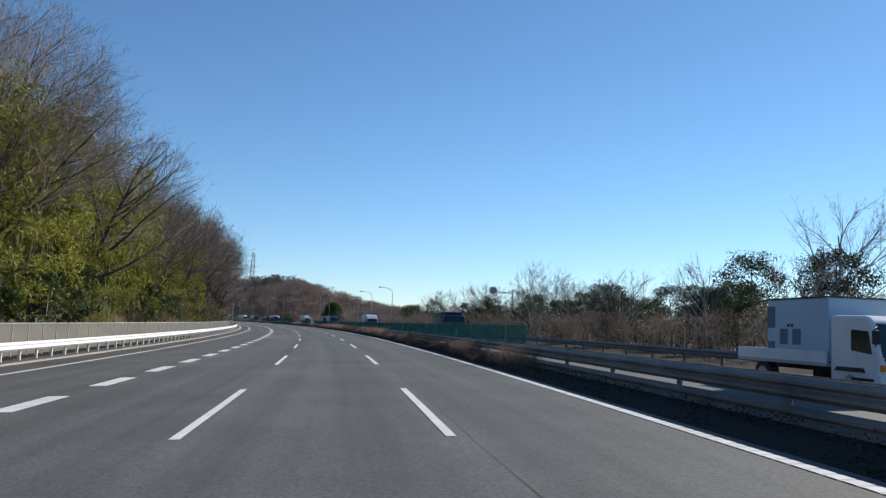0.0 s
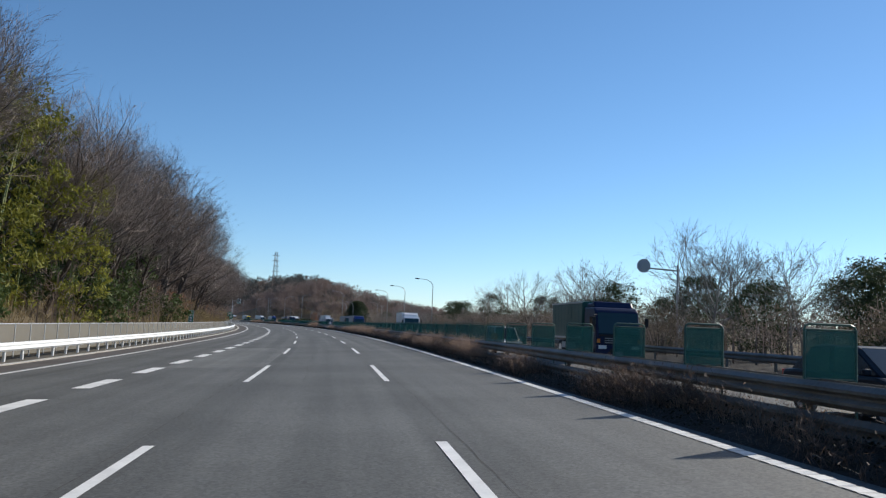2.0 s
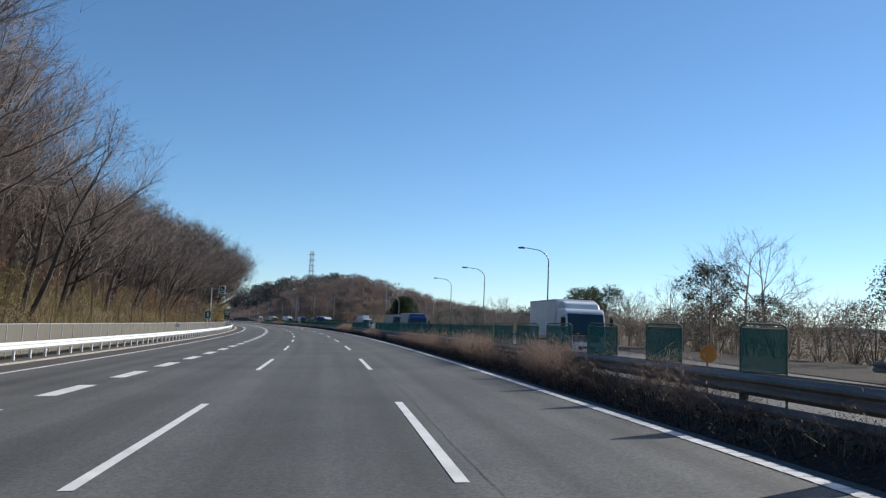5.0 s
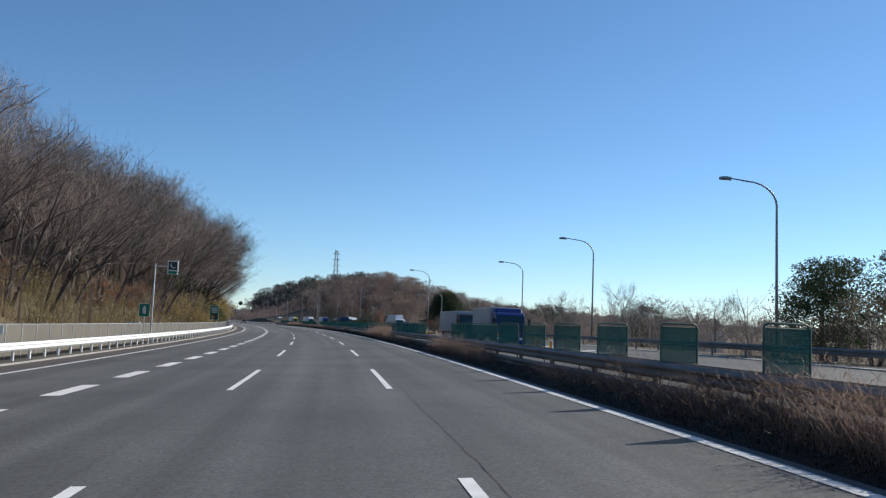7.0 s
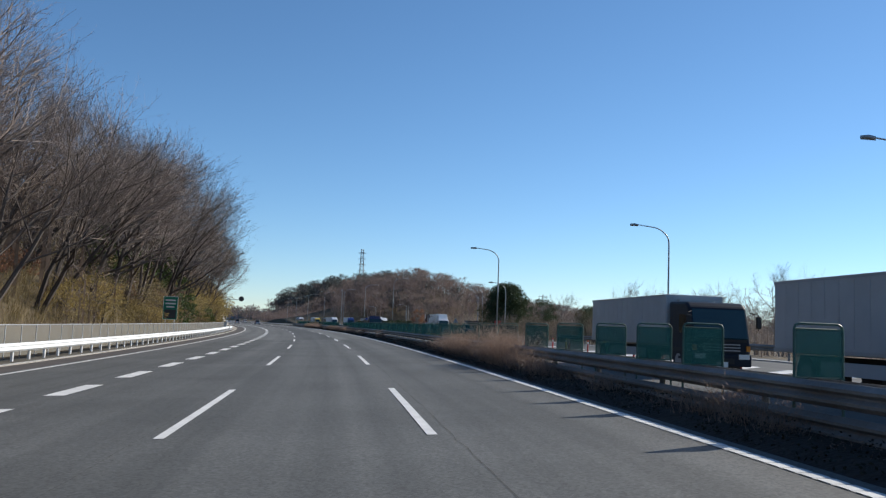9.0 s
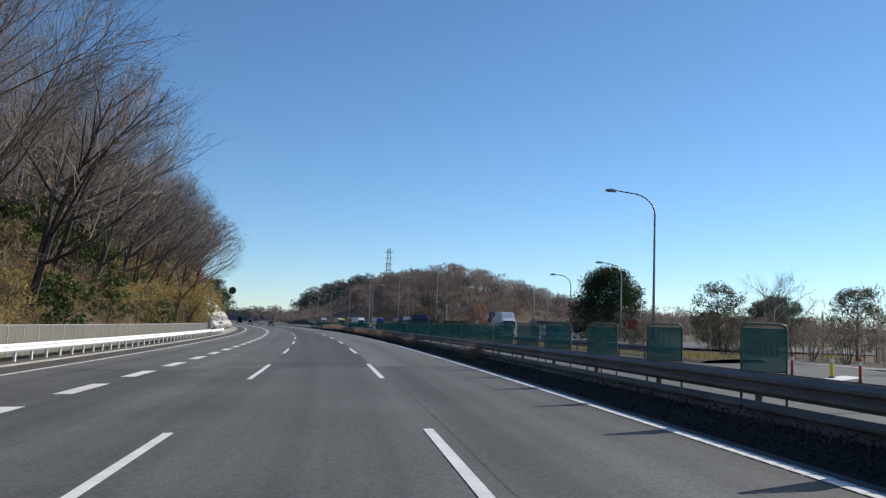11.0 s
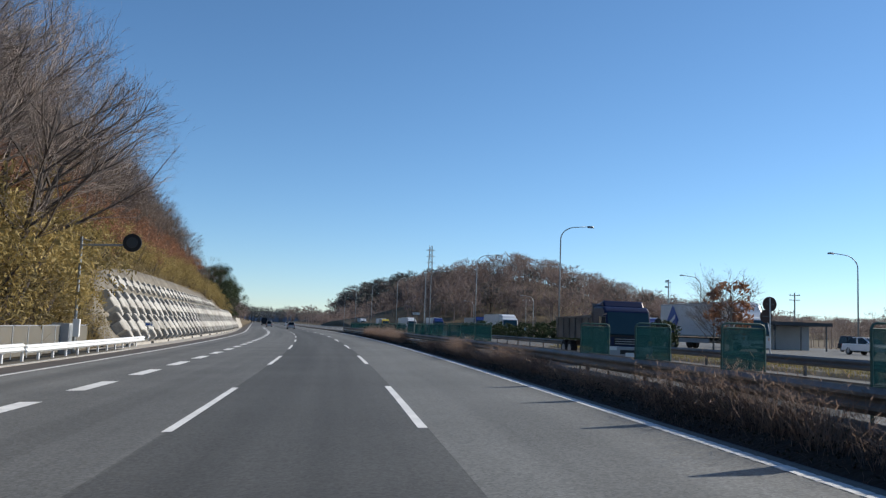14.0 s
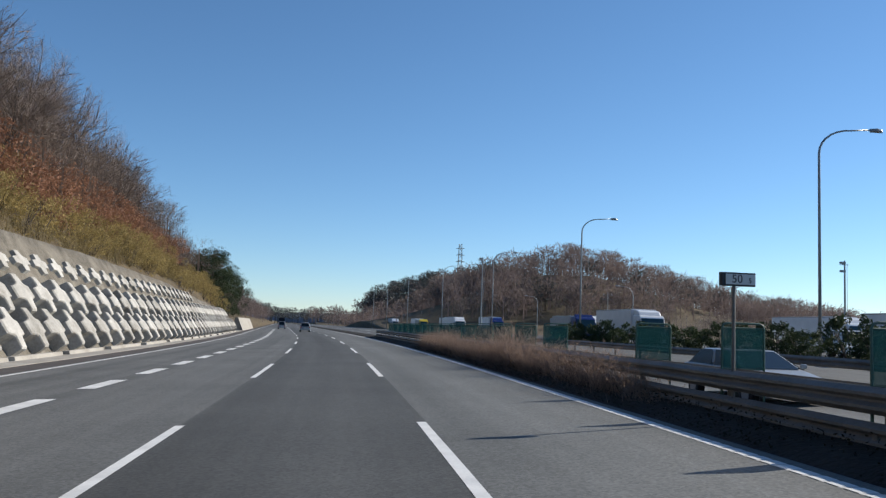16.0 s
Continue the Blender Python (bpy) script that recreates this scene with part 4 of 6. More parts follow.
dulls = [leafy_tree("olive_bush", "low olive-brown bush on the wooded slope", "bush", DULL_LEAF, 160 + j, 2.2, 1.9, 32, 44, 0.075, False, low=0.02, narrow=0.3) for j in range(2)]
scatter(dulls, [(s + random.uniform(-2, 2), -15.6 - random.uniform(0, 6), random.uniform(0.35, 1.0), random.randrange(2)) for s in range(110, 300, 5)] + [(random.uniform(296, 392), random.uniform(-28, -16), random.uniform(0.8, 1.7), random.randrange(2)) for _ in range(44)])
spots = []
golds = [leafy_tree("yellowed_bush", "yellowed winter bush and long grass on the slope", "bush", YELLOW_LEAF, 60 + j, 2.3, 1.9, 34, 44, 0.085, False, low=0.02, narrow=0.28) for j in range(2)]
spots += [(s + random.uniform(-1, 1), -14.7 - 0.56 * wall_height(s) + wall_shift(s) - back - random.uniform(0, 1.5), random.uniform(0.4, 1.3), random.randrange(2)) for s in range(392, 545, 3) for back in (0.3, 1.7, 3.4, 5.5, 8) if random.random() < 1.15 - back * 0.12]
spots += [(s, -16.5 - random.uniform(0, 5), random.uniform(1.0, 1.7), random.randrange(2)) for s in range(350, 391, 2)]
spots += [(s, -15.6 - random.uniform(0, 3), random.uniform(0.6, 1.25), random.randrange(2)) for s in range(276, 352, 3)]
spots += [(s + random.uniform(-1, 1), x + random.uniform(-0.5, 0.5), random.uniform(1.5, 2.3), random.randrange(2)) for s in range(380, 397, 3) for x in (-16.8, -18.6, -20.6)]
spots += [(s + random.uniform(-0.6, 0.6), -14.9 - random.uniform(0, 1.6), random.uniform(0.45, 0.85), random.randrange(2)) for s in (388, 389.5, 391, 392.5, 394, 395, 396, 397, 398)]
scatter(golds, spots)
rusts = [leafy_tree("rust_leaved_bush", "russet-leaved oak bush on the slope", "bush", RUST_LEAF, 70 + j, 3.4, 2.4, 34, 44, 0.105, False, low=0.05) for j in range(2)]
spots = [(s + random.uniform(-3, 3), x - random.uniform(0, 2.5), random.uniform(0.7, 1.35), random.randrange(2)) for s in range(395, 545, 4) for x in (-21, -23, -25.5, -28.5, -32) if random.random() < (0.4 if x > -22 else 0.9)]
spots += [(s, -18 - random.uniform(0, 4), random.uniform(0.4, 0.8), random.randrange(2)) for s in range(140, 390, 13)]
scatter(rusts, spots)
pines = [leafy_tree("evergreen_tree", "dark evergreen tree with an uneven dense crown", "tree", EVERGREEN, 80 + j, 8.0, 3.3, 90, 85, 0.105, True, low=0.14) for j in range(3)]
spots = [(545, -17.5, 1.1, 0), (552, -15.6, 1.15, 1), (560, -15.2, 1.2, 2), (566, -18, 1.3, 0), (572, -21, 1.2, 1), (584, -17, 1.1, 2)]
spots += [(224, 33.5, 0.92, 0), (228, 36, 0.8, 1), (181, 32.5, 0.6, 2), (147, 34, 0.55, 0), (114, 30.5, 0.7, 1)]
spots += [(s + random.uniform(-3, 3), x + random.uniform(-2, 3), random.uniform(0.55, 0.88), random.randrange(3)) for s, x in
          [(48, 34), (70, 31), (96, 33), (130, 36), (52, 33), (60, 31), (66, 34), (74, 32), (82, 35), (90, 33), (112, 32), (150, 33), (166, 35), (186, 32), (212, 34), (262, 36), (40, 36), (30, 34), (20, 35)]]
spots += [(s, 22 + random.uniform(0, 5), random.uniform(0.45, 0.68), random.randrange(3)) for s in (48, 56, 63, 75, 82, 90, 104, 111, 118, 132)]
spots += [(s + random.uniform(-2, 2), 30 + random.uniform(0, 14), random.uniform(0.55, 0.8), random.randrange(3)) for s in range(298, 340, 8)]
spots += [(57, 30.5, 0.85, 0), (61, 31.5, 0.7, 1), (66, 31, 0.72, 2), (91, 30, 0.75, 0), (95, 31, 0.62, 1), (221, 32.5, 0.8, 2), (73, 29.5, 0.55, 1), (84, 31, 0.5, 2), (136, 31, 0.62, 0), (149, 31, 0.5, 2)]
spots += [(341, 36, 0.48, 1), (337, 35, 0.45, 0), (334, 40, 0.55, 2), (347, 45, 0.65, 0), (352, 50, 0.7, 1), (358, 52, 0.66, 2), (343, 43, 0.55, 1)]
scatter(pines, spots)
_dark = [leafy_tree("dark_bush", "dark olive-brown evergreen bush below the slip road", "bush", DARK_BUSH, 140 + j, 3.0, 2.2, 44, 60, 0.065, False, low=0.04, narrow=0.3) for j in range(2)]
scatter(_dark, [(s + random.uniform(-2, 2), x + random.uniform(-1, 1.5), random.uniform(0.55, 1.15), random.randrange(2)) for s in list(range(18, 216, 5)) + list(range(296, 346, 5)) for x in ((26.3, 29.5) if s > 150 else (20.5, 26)) if random.random() < 0.75])
_big = leafy_tree("round_evergreen", "broad rounded dark evergreen tree beside the parking area", "tree", EVERGREEN, 87, 9.6, 4.7, 420, 90, 0.13, True, low=0.02, round_=0.95, top=0.62, foot=0.33)
_big.matrix_world = Matrix.Translation(at(372, 38.5, land(372, 38.5))) @ Matrix.Diagonal((1.06, 1.06, 0.97, 1))
pale_trees = [bare_tree("pale_bare_tree", "pale spreading leafless tree beside the slip road", "tree", PALE_BARK, PALE_TWIG, 91 + j, 8.6, 4.3, stems=(1, 2, 1)[j], limbs=(11, 7, 12)[j], lean=0.06, low=0.2, twigs=7) for j in range(3)]
spots = [(s + random.uniform(-4, 4), 31 + random.uniform(0, 9), random.uniform(0.5, 0.8), random.randrange(3)) for s in range(24, 330, 13)]
spots += [(s + random.uniform(-3, 3), 20 + random.uniform(0, 6), random.uniform(0.5, 0.85), random.randrange(3)) for s in range(44, 150, 8)]
spots += [(51, 32.5, 1.2, 0), (58, 34, 0.9, 1), (107, 33, 0.95, 2), (115, 33.5, 1.2, 0), (120, 33, 1.25, 1), (147, 33, 1.15, 2), (151, 35, 0.9, 0), (181, 31.5, 1.1, 1), (143, 31.5, 0.85, 2), (155, 33, 0.8, 1), (139, 33, 0.8, 0)]
spots += [(random.uniform(226, 300), random.uniform(28, 44), random.uniform(0.45, 0.75), random.randrange(3)) for _ in range(26)]
spots += [(387, 24.6, 0.6, 0), (391, 26, 0.62, 1), (398, 29, 0.5, 2), (352, 33, 0.5, 1)]
scatter(pale_trees, spots)


# far woods and verge growth, past counting
def woods(name, label, spots, twig_mat, tall, n_twig, seed, thin=0.016):
    """Crowns of upright twigs and sprays for far woods."""
    r = np.random.RandomState(seed)
    b = Build()
    vs = []
    for s, x, k in spots:
        base = np.array(at(s, x, land(s, x)))
        h, w = tall * k, tall * k * 0.36
        a = r.rand(n_twig) * 6.283
        q = np.sqrt(r.rand(n_twig)) * w
        z = h * (0.3 + 0.7 * r.rand(n_twig) ** 0.7)
        q *= np.sqrt(np.clip(1.15 - ((z / h - 0.6) / 0.5) ** 2, 0.05, 1))
        c = base + np.stack([np.cos(a) * q, np.sin(a) * q, z], 1)
        d = np.stack([np.cos(a) * 0.75, np.sin(a) * 0.75, 0.75 + 0 * a], 1) + r.normal(size=(n_twig, 3)) * 0.5
        d *= (h * 0.13 * (0.5 + r.rand(n_twig)))[:, None] / np.linalg.norm(d, axis=1)[:, None]
        e = np.cross(d, r.normal(size=(n_twig, 3)))
        e *= (h * thin) / np.linalg.norm(e, axis=1)[:, None]
        vs.append(np.stack([c - e, c + e, c + d + e * 0.2, c + d - e * 0.2], 1).reshape(-1, 3))
        t = np.array([[0.02 * h, 0, 0], [-0.02 * h, 0, 0], [-0.01 * h, 0.0, h * 0.8], [0.01 * h, 0, h * 0.8]])
        vs.append(base + t)
    v = np.concatenate(vs)
    b.v = v.tolist()
    b.f = np.arange(len(v)).reshape(-1, 4).tolist()
    ob = new(name, b.mesh(name, twig_mat))
    return tagged(ob, label, "woods", "", "stuff")


# evergreen tone greyed and lightened: distance haze is mixed into the leaf colour
HAZED_GREEN = leaf_mat("hazed_far_evergreens", (0.055, 0.061, 0.060), (0.120, 0.126, 0.114), 0.0, 0.15)
FAR_TWIG = leaf_mat("far_woods", (0.142, 0.110, 0.101), (0.254, 0.196, 0.177), 0.0, 0.4)
_spots = []
while len(_spots) < 800:
    s, x = random.uniform(590, 860), random.uniform(50, 330)
    if land(s, x) > 3.0:
        _spots.append((s, x, random.uniform(0.75, 1.25)))
woods("hill_woods", "brown leafless woods covering a low hill", _spots, FAR_TWIG, 9.5, 190, 5, 0.0095)
woods("hill_brush", "low brown brush under the hill woods", [(s + random.uniform(-6, 6), x + random.uniform(-6, 6), k) for s, x, k in _spots], FAR_TWIG, 5.5, 56, 18, 0.026)
_spots = random.sample(_spots, 60)
woods("hill_pines", "scattered dark pines among the hill woods", [(s, x, 0.95) for s, x, k in _spots], HAZED_GREEN, 10.5, 120, 15, 0.022)
_spots = [(random.uniform(980, 1400), random.uniform(18, 760), random.uniform(0.8, 1.3)) for _ in range(450)]
_spots += [(random.uniform(1050, 1300), random.uniform(70, 270), random.uniform(0.55, 1.0)) for _ in range(700)]
_spots += [(random.uniform(640, 1060), random.uniform(29, 95), random.uniform(0.4, 0.75)) for _ in range(260)]
woods("far_hill_pines", "dark pines on the far hill below the pylon", [(random.uniform(1060, 1250), random.uniform(75, 262), 0.6 + 0.8 * random.random() ** 2) for _ in range(620)], HAZED_GREEN, 12.5, 110, 19, 0.02)
woods("far_woods", "hazy brown woods on the far ridge", _spots, FAR_TWIG, 12.0, 45, 6, 0.03)
_spots = [(random.uniform(1310, 1420), random.uniform(-420, 130), random.uniform(0.8, 1.25)) for _ in range(420)]
woods("far_pines", "dark mixed woods where the road ends in the distance", _spots, HAZED_GREEN, 15.0, 90, 16, 0.018)
_spots = [(random.uniform(820, 1300), random.uniform(-260, -16), random.uniform(0.8, 1.2)) for _ in range(380)]
_spots += [(random.uniform(560, 1100), random.uniform(-34, -18), random.uniform(0.6, 1.0)) for _ in range(180)]
woods("roadside_woods", "leafless woods beside the far road", _spots, FAR_TWIG, 10.0, 110, 8)
_spots = [(random.uniform(-20, 330), random.uniform(33, 60), random.uniform(0.45, 0.9)) for _ in range(300)]
_spots += [(random.uniform(15, 212), random.uniform(25.2, 33), random.uniform(0.35, 0.62)) for _ in range(200)]
_spots += [(random.uniform(5, 150), random.uniform(18.8, 25), random.uniform(0.25, 0.5)) for _ in range(200)]
_spots += [(random.uniform(268, 330), random.uniform(26, 33), random.uniform(0.25, 0.45)) for _ in range(60)]
_spots += [(random.uniform(222, 325), random.uniform(29, 52), random.uniform(0.25, 0.5)) for _ in range(170)]
_spots += [(random.uniform(330, 640), random.uniform(78, 150), random.uniform(0.6, 1.1)) for _ in range(360)]
_spots += [(random.uniform(0, 600), random.uniform(240, 480), random.uniform(0.9, 1.5)) for _ in range(220)]
woods("thicket", "tangled leafless thicket below the road embankment", _spots, THICKET_TWIG, 6.0, 100, 9, 0.0062)
_spots = [(random.uniform(20, 392), -15.2 - 26 * random.random() ** 1.3, random.uniform(0.35, 0.9)) for _ in range(700)]
_spots += [(random.uniform(392, 540), -24 - 24 * random.random(), random.uniform(0.4, 0.9)) for _ in range(300)]
woods("undergrowth", "dense leafless brush beneath the trees on the slope", _spots, WEED_TWIG, 5.0, 70, 10, 0.008)
_spots = [(random.uniform(60, 392), -22 - 22 * random.random(), random.uniform(0.65, 0.95)) for _ in range(260)]
_spots += [(random.uniform(165, 290), -18.5 - 14 * random.random(), random.uniform(0.55, 0.8)) for _ in range(110)]
_spots += [(random.uniform(396, 545), -29 - 20 * random.random(), random.uniform(0.6, 0.95)) for _ in range(260)]
_spots += [(random.uniform(425, 575), -23 - 9 * random.random(), random.uniform(0.42, 0.68)) for _ in range(170)]
_spots += [(random.uniform(540, 600), -17 - 12 * random.random(), random.uniform(0.4, 0.7)) for _ in range(40)]
woods("slope_woods", "dense leafless woods up the slope behind the first trees", _spots, WEED_TWIG, 13.0, 165, 17, 0.0031)


def slope_grass(n, seed):
    """Long dry grass on the open slope."""
    r = np.random.RandomState(seed)
    out = []
    while len(out) < n:
        s = r.uniform(60, 530)
        x = -14.7 - 9.0 * r.rand() ** 1.4 - (0.56 * wall_height(s) if WALL_S0 < s < WALL_S1 else 0.0)
        m = 12
        base = np.array(at(s, x, land(s, x) - 0.05)) + np.concatenate([r.normal(0, 0.25, (m, 2)), np.zeros((m, 1))], 1)
        h = (0.5 + 0.6 * r.rand(m))[:, None]
        tip = base + np.stack([r.normal(0.1, 0.3, m), r.normal(0, 0.3, m), np.ones(m)], 1) * h
        a = r.rand(m) * 6.283
        e = np.stack([np.cos(a), np.sin(a), 0 * a], 1) * 0.014
        out.append(np.stack([base - e, base + e, tip + e * 0.3, tip - e * 0.3], 1).reshape(-1, 3))
    v = np.concatenate(out)
    b = Build()
    b.v = v.tolist()
    b.f = np.arange(len(v)).reshape(-1, 4).tolist()
    tagged(new("slope_grass", b.mesh("slope_grass", GOLD_GRASS)), "long golden dry grass on the open slope", "grass", "", "stuff")


slope_grass(6400, 31)


def grass_strip(name, label, material, n, seed, s0, s1, x0, x1, tall, width, clump, density, bare=0.04):
    """Blades and stems in clumps along the median."""
    r = np.random.RandomState(seed)
    out = []
    count = 0
    while count < n:
        s, x = r.uniform(s0, s1), r.uniform(x0, x1)
        patch = noise.noise((s * 0.22, x * 0.9, seed))
        least = bare if s > 150 else bare * 0.35  # patchier along the first stretch
        if r.rand() > density(s) * min(1.0, max(least, 0.36 + 2.0 * patch)):
            continue
        m = clump
        count += m
        base = np.array(on(s, x, -0.08)) + np.concatenate([r.normal(0, 0.11, (m, 2)), np.zeros((m, 1))], 1)
        h = tall * density(s) * (0.45 + 0.75 * r.rand(m)) * min(1.0, max(0.3, (x - 5.05) / 0.9)) * min(1.1, max(0.72 if s > 150 else 0.55, 0.8 + 0.9 * patch))
        d = np.stack([r.normal(0, 0.30, m), r.normal(0, 0.30, m), np.ones(m)], 1) * h[:, None]
        a = r.rand(m) * 6.283
        e = np.stack([np.cos(a), np.sin(a), 0 * a], 1) * width
        mid = base + d * 0.6
        tip = base + d + np.stack([r.normal(0, 0.28, m) * h, r.normal(0, 0.28, m) * h, -0.26 * h * r.rand(m)], 1)
        out.append(np.stack([base - e, base + e, mid + e * 0.8, mid - e * 0.8], 1).reshape(-1, 3))
        out.append(np.stack([mid - e * 0.8, mid + e * 0.8, tip + e * 0.4, tip - e * 0.4], 1).reshape(-1, 3))
        k = m // 3
        head = tip + np.stack([r.normal(0, 0.06, m), r.normal(0, 0.06, m), 0.06 * h], 1)
        out.append(np.stack([tip[:k] - 2.4 * e[:k], tip[:k] + 2.4 * e[:k], head[:k] + e[:k], head[:k] - e[:k]], 1).reshape(-1, 3))
    v = np.concatenate(out)
    b = Build()
    b.v = v.tolist()
    b.f = np.arange(len(v)).reshape(-1, 4).tolist()
    return tagged(new(name, b.mesh(name, material)), label, "grass", "", "stuff")


def tall_patch(s):
    return ramp_between(s, TALL)


def weed_patch(s):
    return ramp_between(s, [(0, 0.35), (24, 0.35), (28, 0.9), (150, 1.0), (192, 0.9), (196, 0.4), (201, 0.4), (204, 1.0), (217, 0.9), (222, 0.25), (230, 0.25), (236, 0.5), (252, 0.5), (258, 0.7), (285, 0.5), (293, 0.22), (334, 0.28), (345, 0.7), (380, 0.8), (392, 0.7), (394, 0.28), (401, 0.28), (403, 0.8), (520, 0.9)])


TALL = [(0, 0.1), (24, 0.15), (28, 0.65), (45, 0.6), (60, 0.55), (85, 0.75), (95, 0.8), (120, 0.8), (150, 0.9), (160, 1.0), (181, 1.0), (184, 0.85), (192, 0.75), (195, 0.35), (201, 0.35), (204, 1.0), (216, 0.95), (220, 0.4), (223, 0.15), (230, 0.2), (232, 0.8), (234, 0.7), (236, 0.2),
        (238, 0.8), (240, 0.2), (243, 0.75), (246, 1.1), (252, 1.1), (255, 0.4), (257, 0.9), (266, 0.9), (270, 0.4), (292, 0.15), (300, 0.15), (303, 0.85), (306, 0.2), (318, 0.3), (325, 0.6),
        (332, 0.3), (340, 0.75), (385, 0.75), (394, 0.2), (401, 0.2), (404, 1.2), (520, 1.2)]
setting("median", extrude([(5.25, -0.02), (5.6, 0.10), (6.6, 0.16), (7.8, 0.02), (8.1, -0.36)], -60, 1300, 5), SHADED_SOIL, "weedy soil of the median strip, shade darkened into its colour")
grass_strip("dry_grass", "dry tan and russet grass along the median", DRY_GRASS, 146000, 21, -5, 440, 5.7, 6.55, 1.2, 0.0028, 20, tall_patch, 0.45)
grass_strip("median_weeds", "low dark weeds at the edge of the median", DARK_WEED, 100000, 22, -5, 440, 5.35, 6.4, 0.80, 0.0037, 16, weed_patch, 0.35)


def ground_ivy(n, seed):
    """Low dark leaves that cover the edge of the median, blackened further for shade."""
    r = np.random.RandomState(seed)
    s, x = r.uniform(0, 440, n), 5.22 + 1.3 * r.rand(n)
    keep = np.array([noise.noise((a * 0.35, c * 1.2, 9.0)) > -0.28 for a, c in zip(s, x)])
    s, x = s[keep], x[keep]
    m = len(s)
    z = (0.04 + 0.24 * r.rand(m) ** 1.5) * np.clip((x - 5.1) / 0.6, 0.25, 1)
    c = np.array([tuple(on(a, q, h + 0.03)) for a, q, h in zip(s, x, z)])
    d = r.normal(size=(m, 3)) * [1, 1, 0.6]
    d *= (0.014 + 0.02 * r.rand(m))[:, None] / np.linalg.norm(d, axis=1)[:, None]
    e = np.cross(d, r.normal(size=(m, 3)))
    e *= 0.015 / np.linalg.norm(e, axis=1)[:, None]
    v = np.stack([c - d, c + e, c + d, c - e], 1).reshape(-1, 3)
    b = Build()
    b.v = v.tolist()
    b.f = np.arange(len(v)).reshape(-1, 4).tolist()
    tagged(new("ground_ivy", b.mesh("ground_ivy", SHADED_IVY)), "low dark ivy and weeds at the median edge, blackened for shade", "weeds", "", "stuff")


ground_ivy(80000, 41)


def island(s0, s1, x0, x1, n, seed):
    """The mown dry grass of the traffic island: blades on a low mound."""
    r = np.random.RandomState(seed)
    s, x = r.uniform(s0, s1, n), r.uniform(x0 + 0.1, x1 - 0.1, n)
    c = np.array([tuple(on(a, q, DROP + 0.2 * math.sin(math.pi * (q - x0) / (x1 - x0)))) for a, q in zip(s, x)])
    d = np.stack([r.normal(0, 0.06, n), r.normal(0, 0.06, n), 0.08 + 0.16 * r.rand(n)], 1)
    a = r.rand(n) * 6.283
    e = np.stack([np.cos(a), np.sin(a), 0 * a], 1) * 0.012
    v = np.stack([c - e, c + e, c + d + e * 0.3, c + d - e * 0.3], 1).reshape(-1, 3)
    b = Build()
    b.v, b.f = v.tolist(), np.arange(len(v)).reshape(-1, 4).tolist()
    tagged(new("island_grass", b.mesh("island_grass", ISLAND_GRASS)), "short yellowed grass on the traffic island", "grass", "", "stuff")


setting("traffic_island", extrude([(17.7, DROP - 0.02), (18.1, DROP + 0.13), (19.5, DROP + 0.2), (20.9, DROP + 0.13), (21.3, DROP - 0.02)], 306, 404, 4), VERGE, "low grassy island between the road and the slip road")
island(306, 404, 17.7, 21.3, 26000, 47)


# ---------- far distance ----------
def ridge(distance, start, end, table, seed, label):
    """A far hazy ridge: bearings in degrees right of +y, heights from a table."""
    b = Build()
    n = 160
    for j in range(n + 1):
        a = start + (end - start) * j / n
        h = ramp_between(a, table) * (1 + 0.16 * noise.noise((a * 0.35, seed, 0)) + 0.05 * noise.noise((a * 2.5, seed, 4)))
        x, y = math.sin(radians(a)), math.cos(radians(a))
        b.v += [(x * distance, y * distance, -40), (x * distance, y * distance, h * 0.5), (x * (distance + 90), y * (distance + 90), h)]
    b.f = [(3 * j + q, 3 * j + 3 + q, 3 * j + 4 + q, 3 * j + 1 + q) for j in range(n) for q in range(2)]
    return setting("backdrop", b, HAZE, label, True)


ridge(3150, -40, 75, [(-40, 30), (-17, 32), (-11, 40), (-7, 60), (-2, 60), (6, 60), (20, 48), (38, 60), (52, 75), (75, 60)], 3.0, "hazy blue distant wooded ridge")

pylon = tagged(new("power_pylon"), "tall grey lattice power pylon on a far ridge", "pylon")
pylon.matrix_world = Matrix.Translation((-187.2, 1661.9, 40)) @ Matrix.Diagonal((0.75, 0.75, 0.465, 1))
_H = 200.0
for sx, sy in ((-1, -1), (1, -1), (1, 1), (-1, 1)):
    part("leg", Build().tube([(sx * 9, sy * 9, 0), (sx * 4.2, sy * 4.2, _H * 0.6), (sx * 2.6, sy * 2.6, _H)], 0.55, 4), LAMP_GREY, pylon)
_b = Build()
for j in range(16):
    z0, z1 = _H * j / 16, _H * (j + 1) / 16
    w0, w1 = ramp_between(z0, [(0, 9), (_H * 0.6, 4.2), (_H, 2.6)]), ramp_between(z1, [(0, 9), (_H * 0.6, 4.2), (_H, 2.6)])
    for sx, sy, tx, ty in ((-1, -1, 1, -1), (1, -1, 1, 1), (1, 1, -1, 1), (-1, 1, -1, -1)):
        _b.tube([(sx * w0, sy * w0, z0), (tx * w1, ty * w1, z1)], 0.3, 3)
        _b.tube([(tx * w0, ty * w0, z0), (sx * w1, sy * w1, z1)], 0.3, 3)
part("bracing", _b, LAMP_GREY, pylon)
for z in (118, 140, 162, 184):
    part("cross_arm", Build().tube([(-9, 0, z), (0, 0, z + 3), (9, 0, z)], 0.8, 4).tube([(-9, 0, z), (9, 0, z)], 0.6, 4), LAMP_GREY, pylon)


copy_thing(pylon, Matrix.Translation((399.6, 1417.0, -6)) @ Matrix.Diagonal((0.42, 0.42, 0.42, 1)))


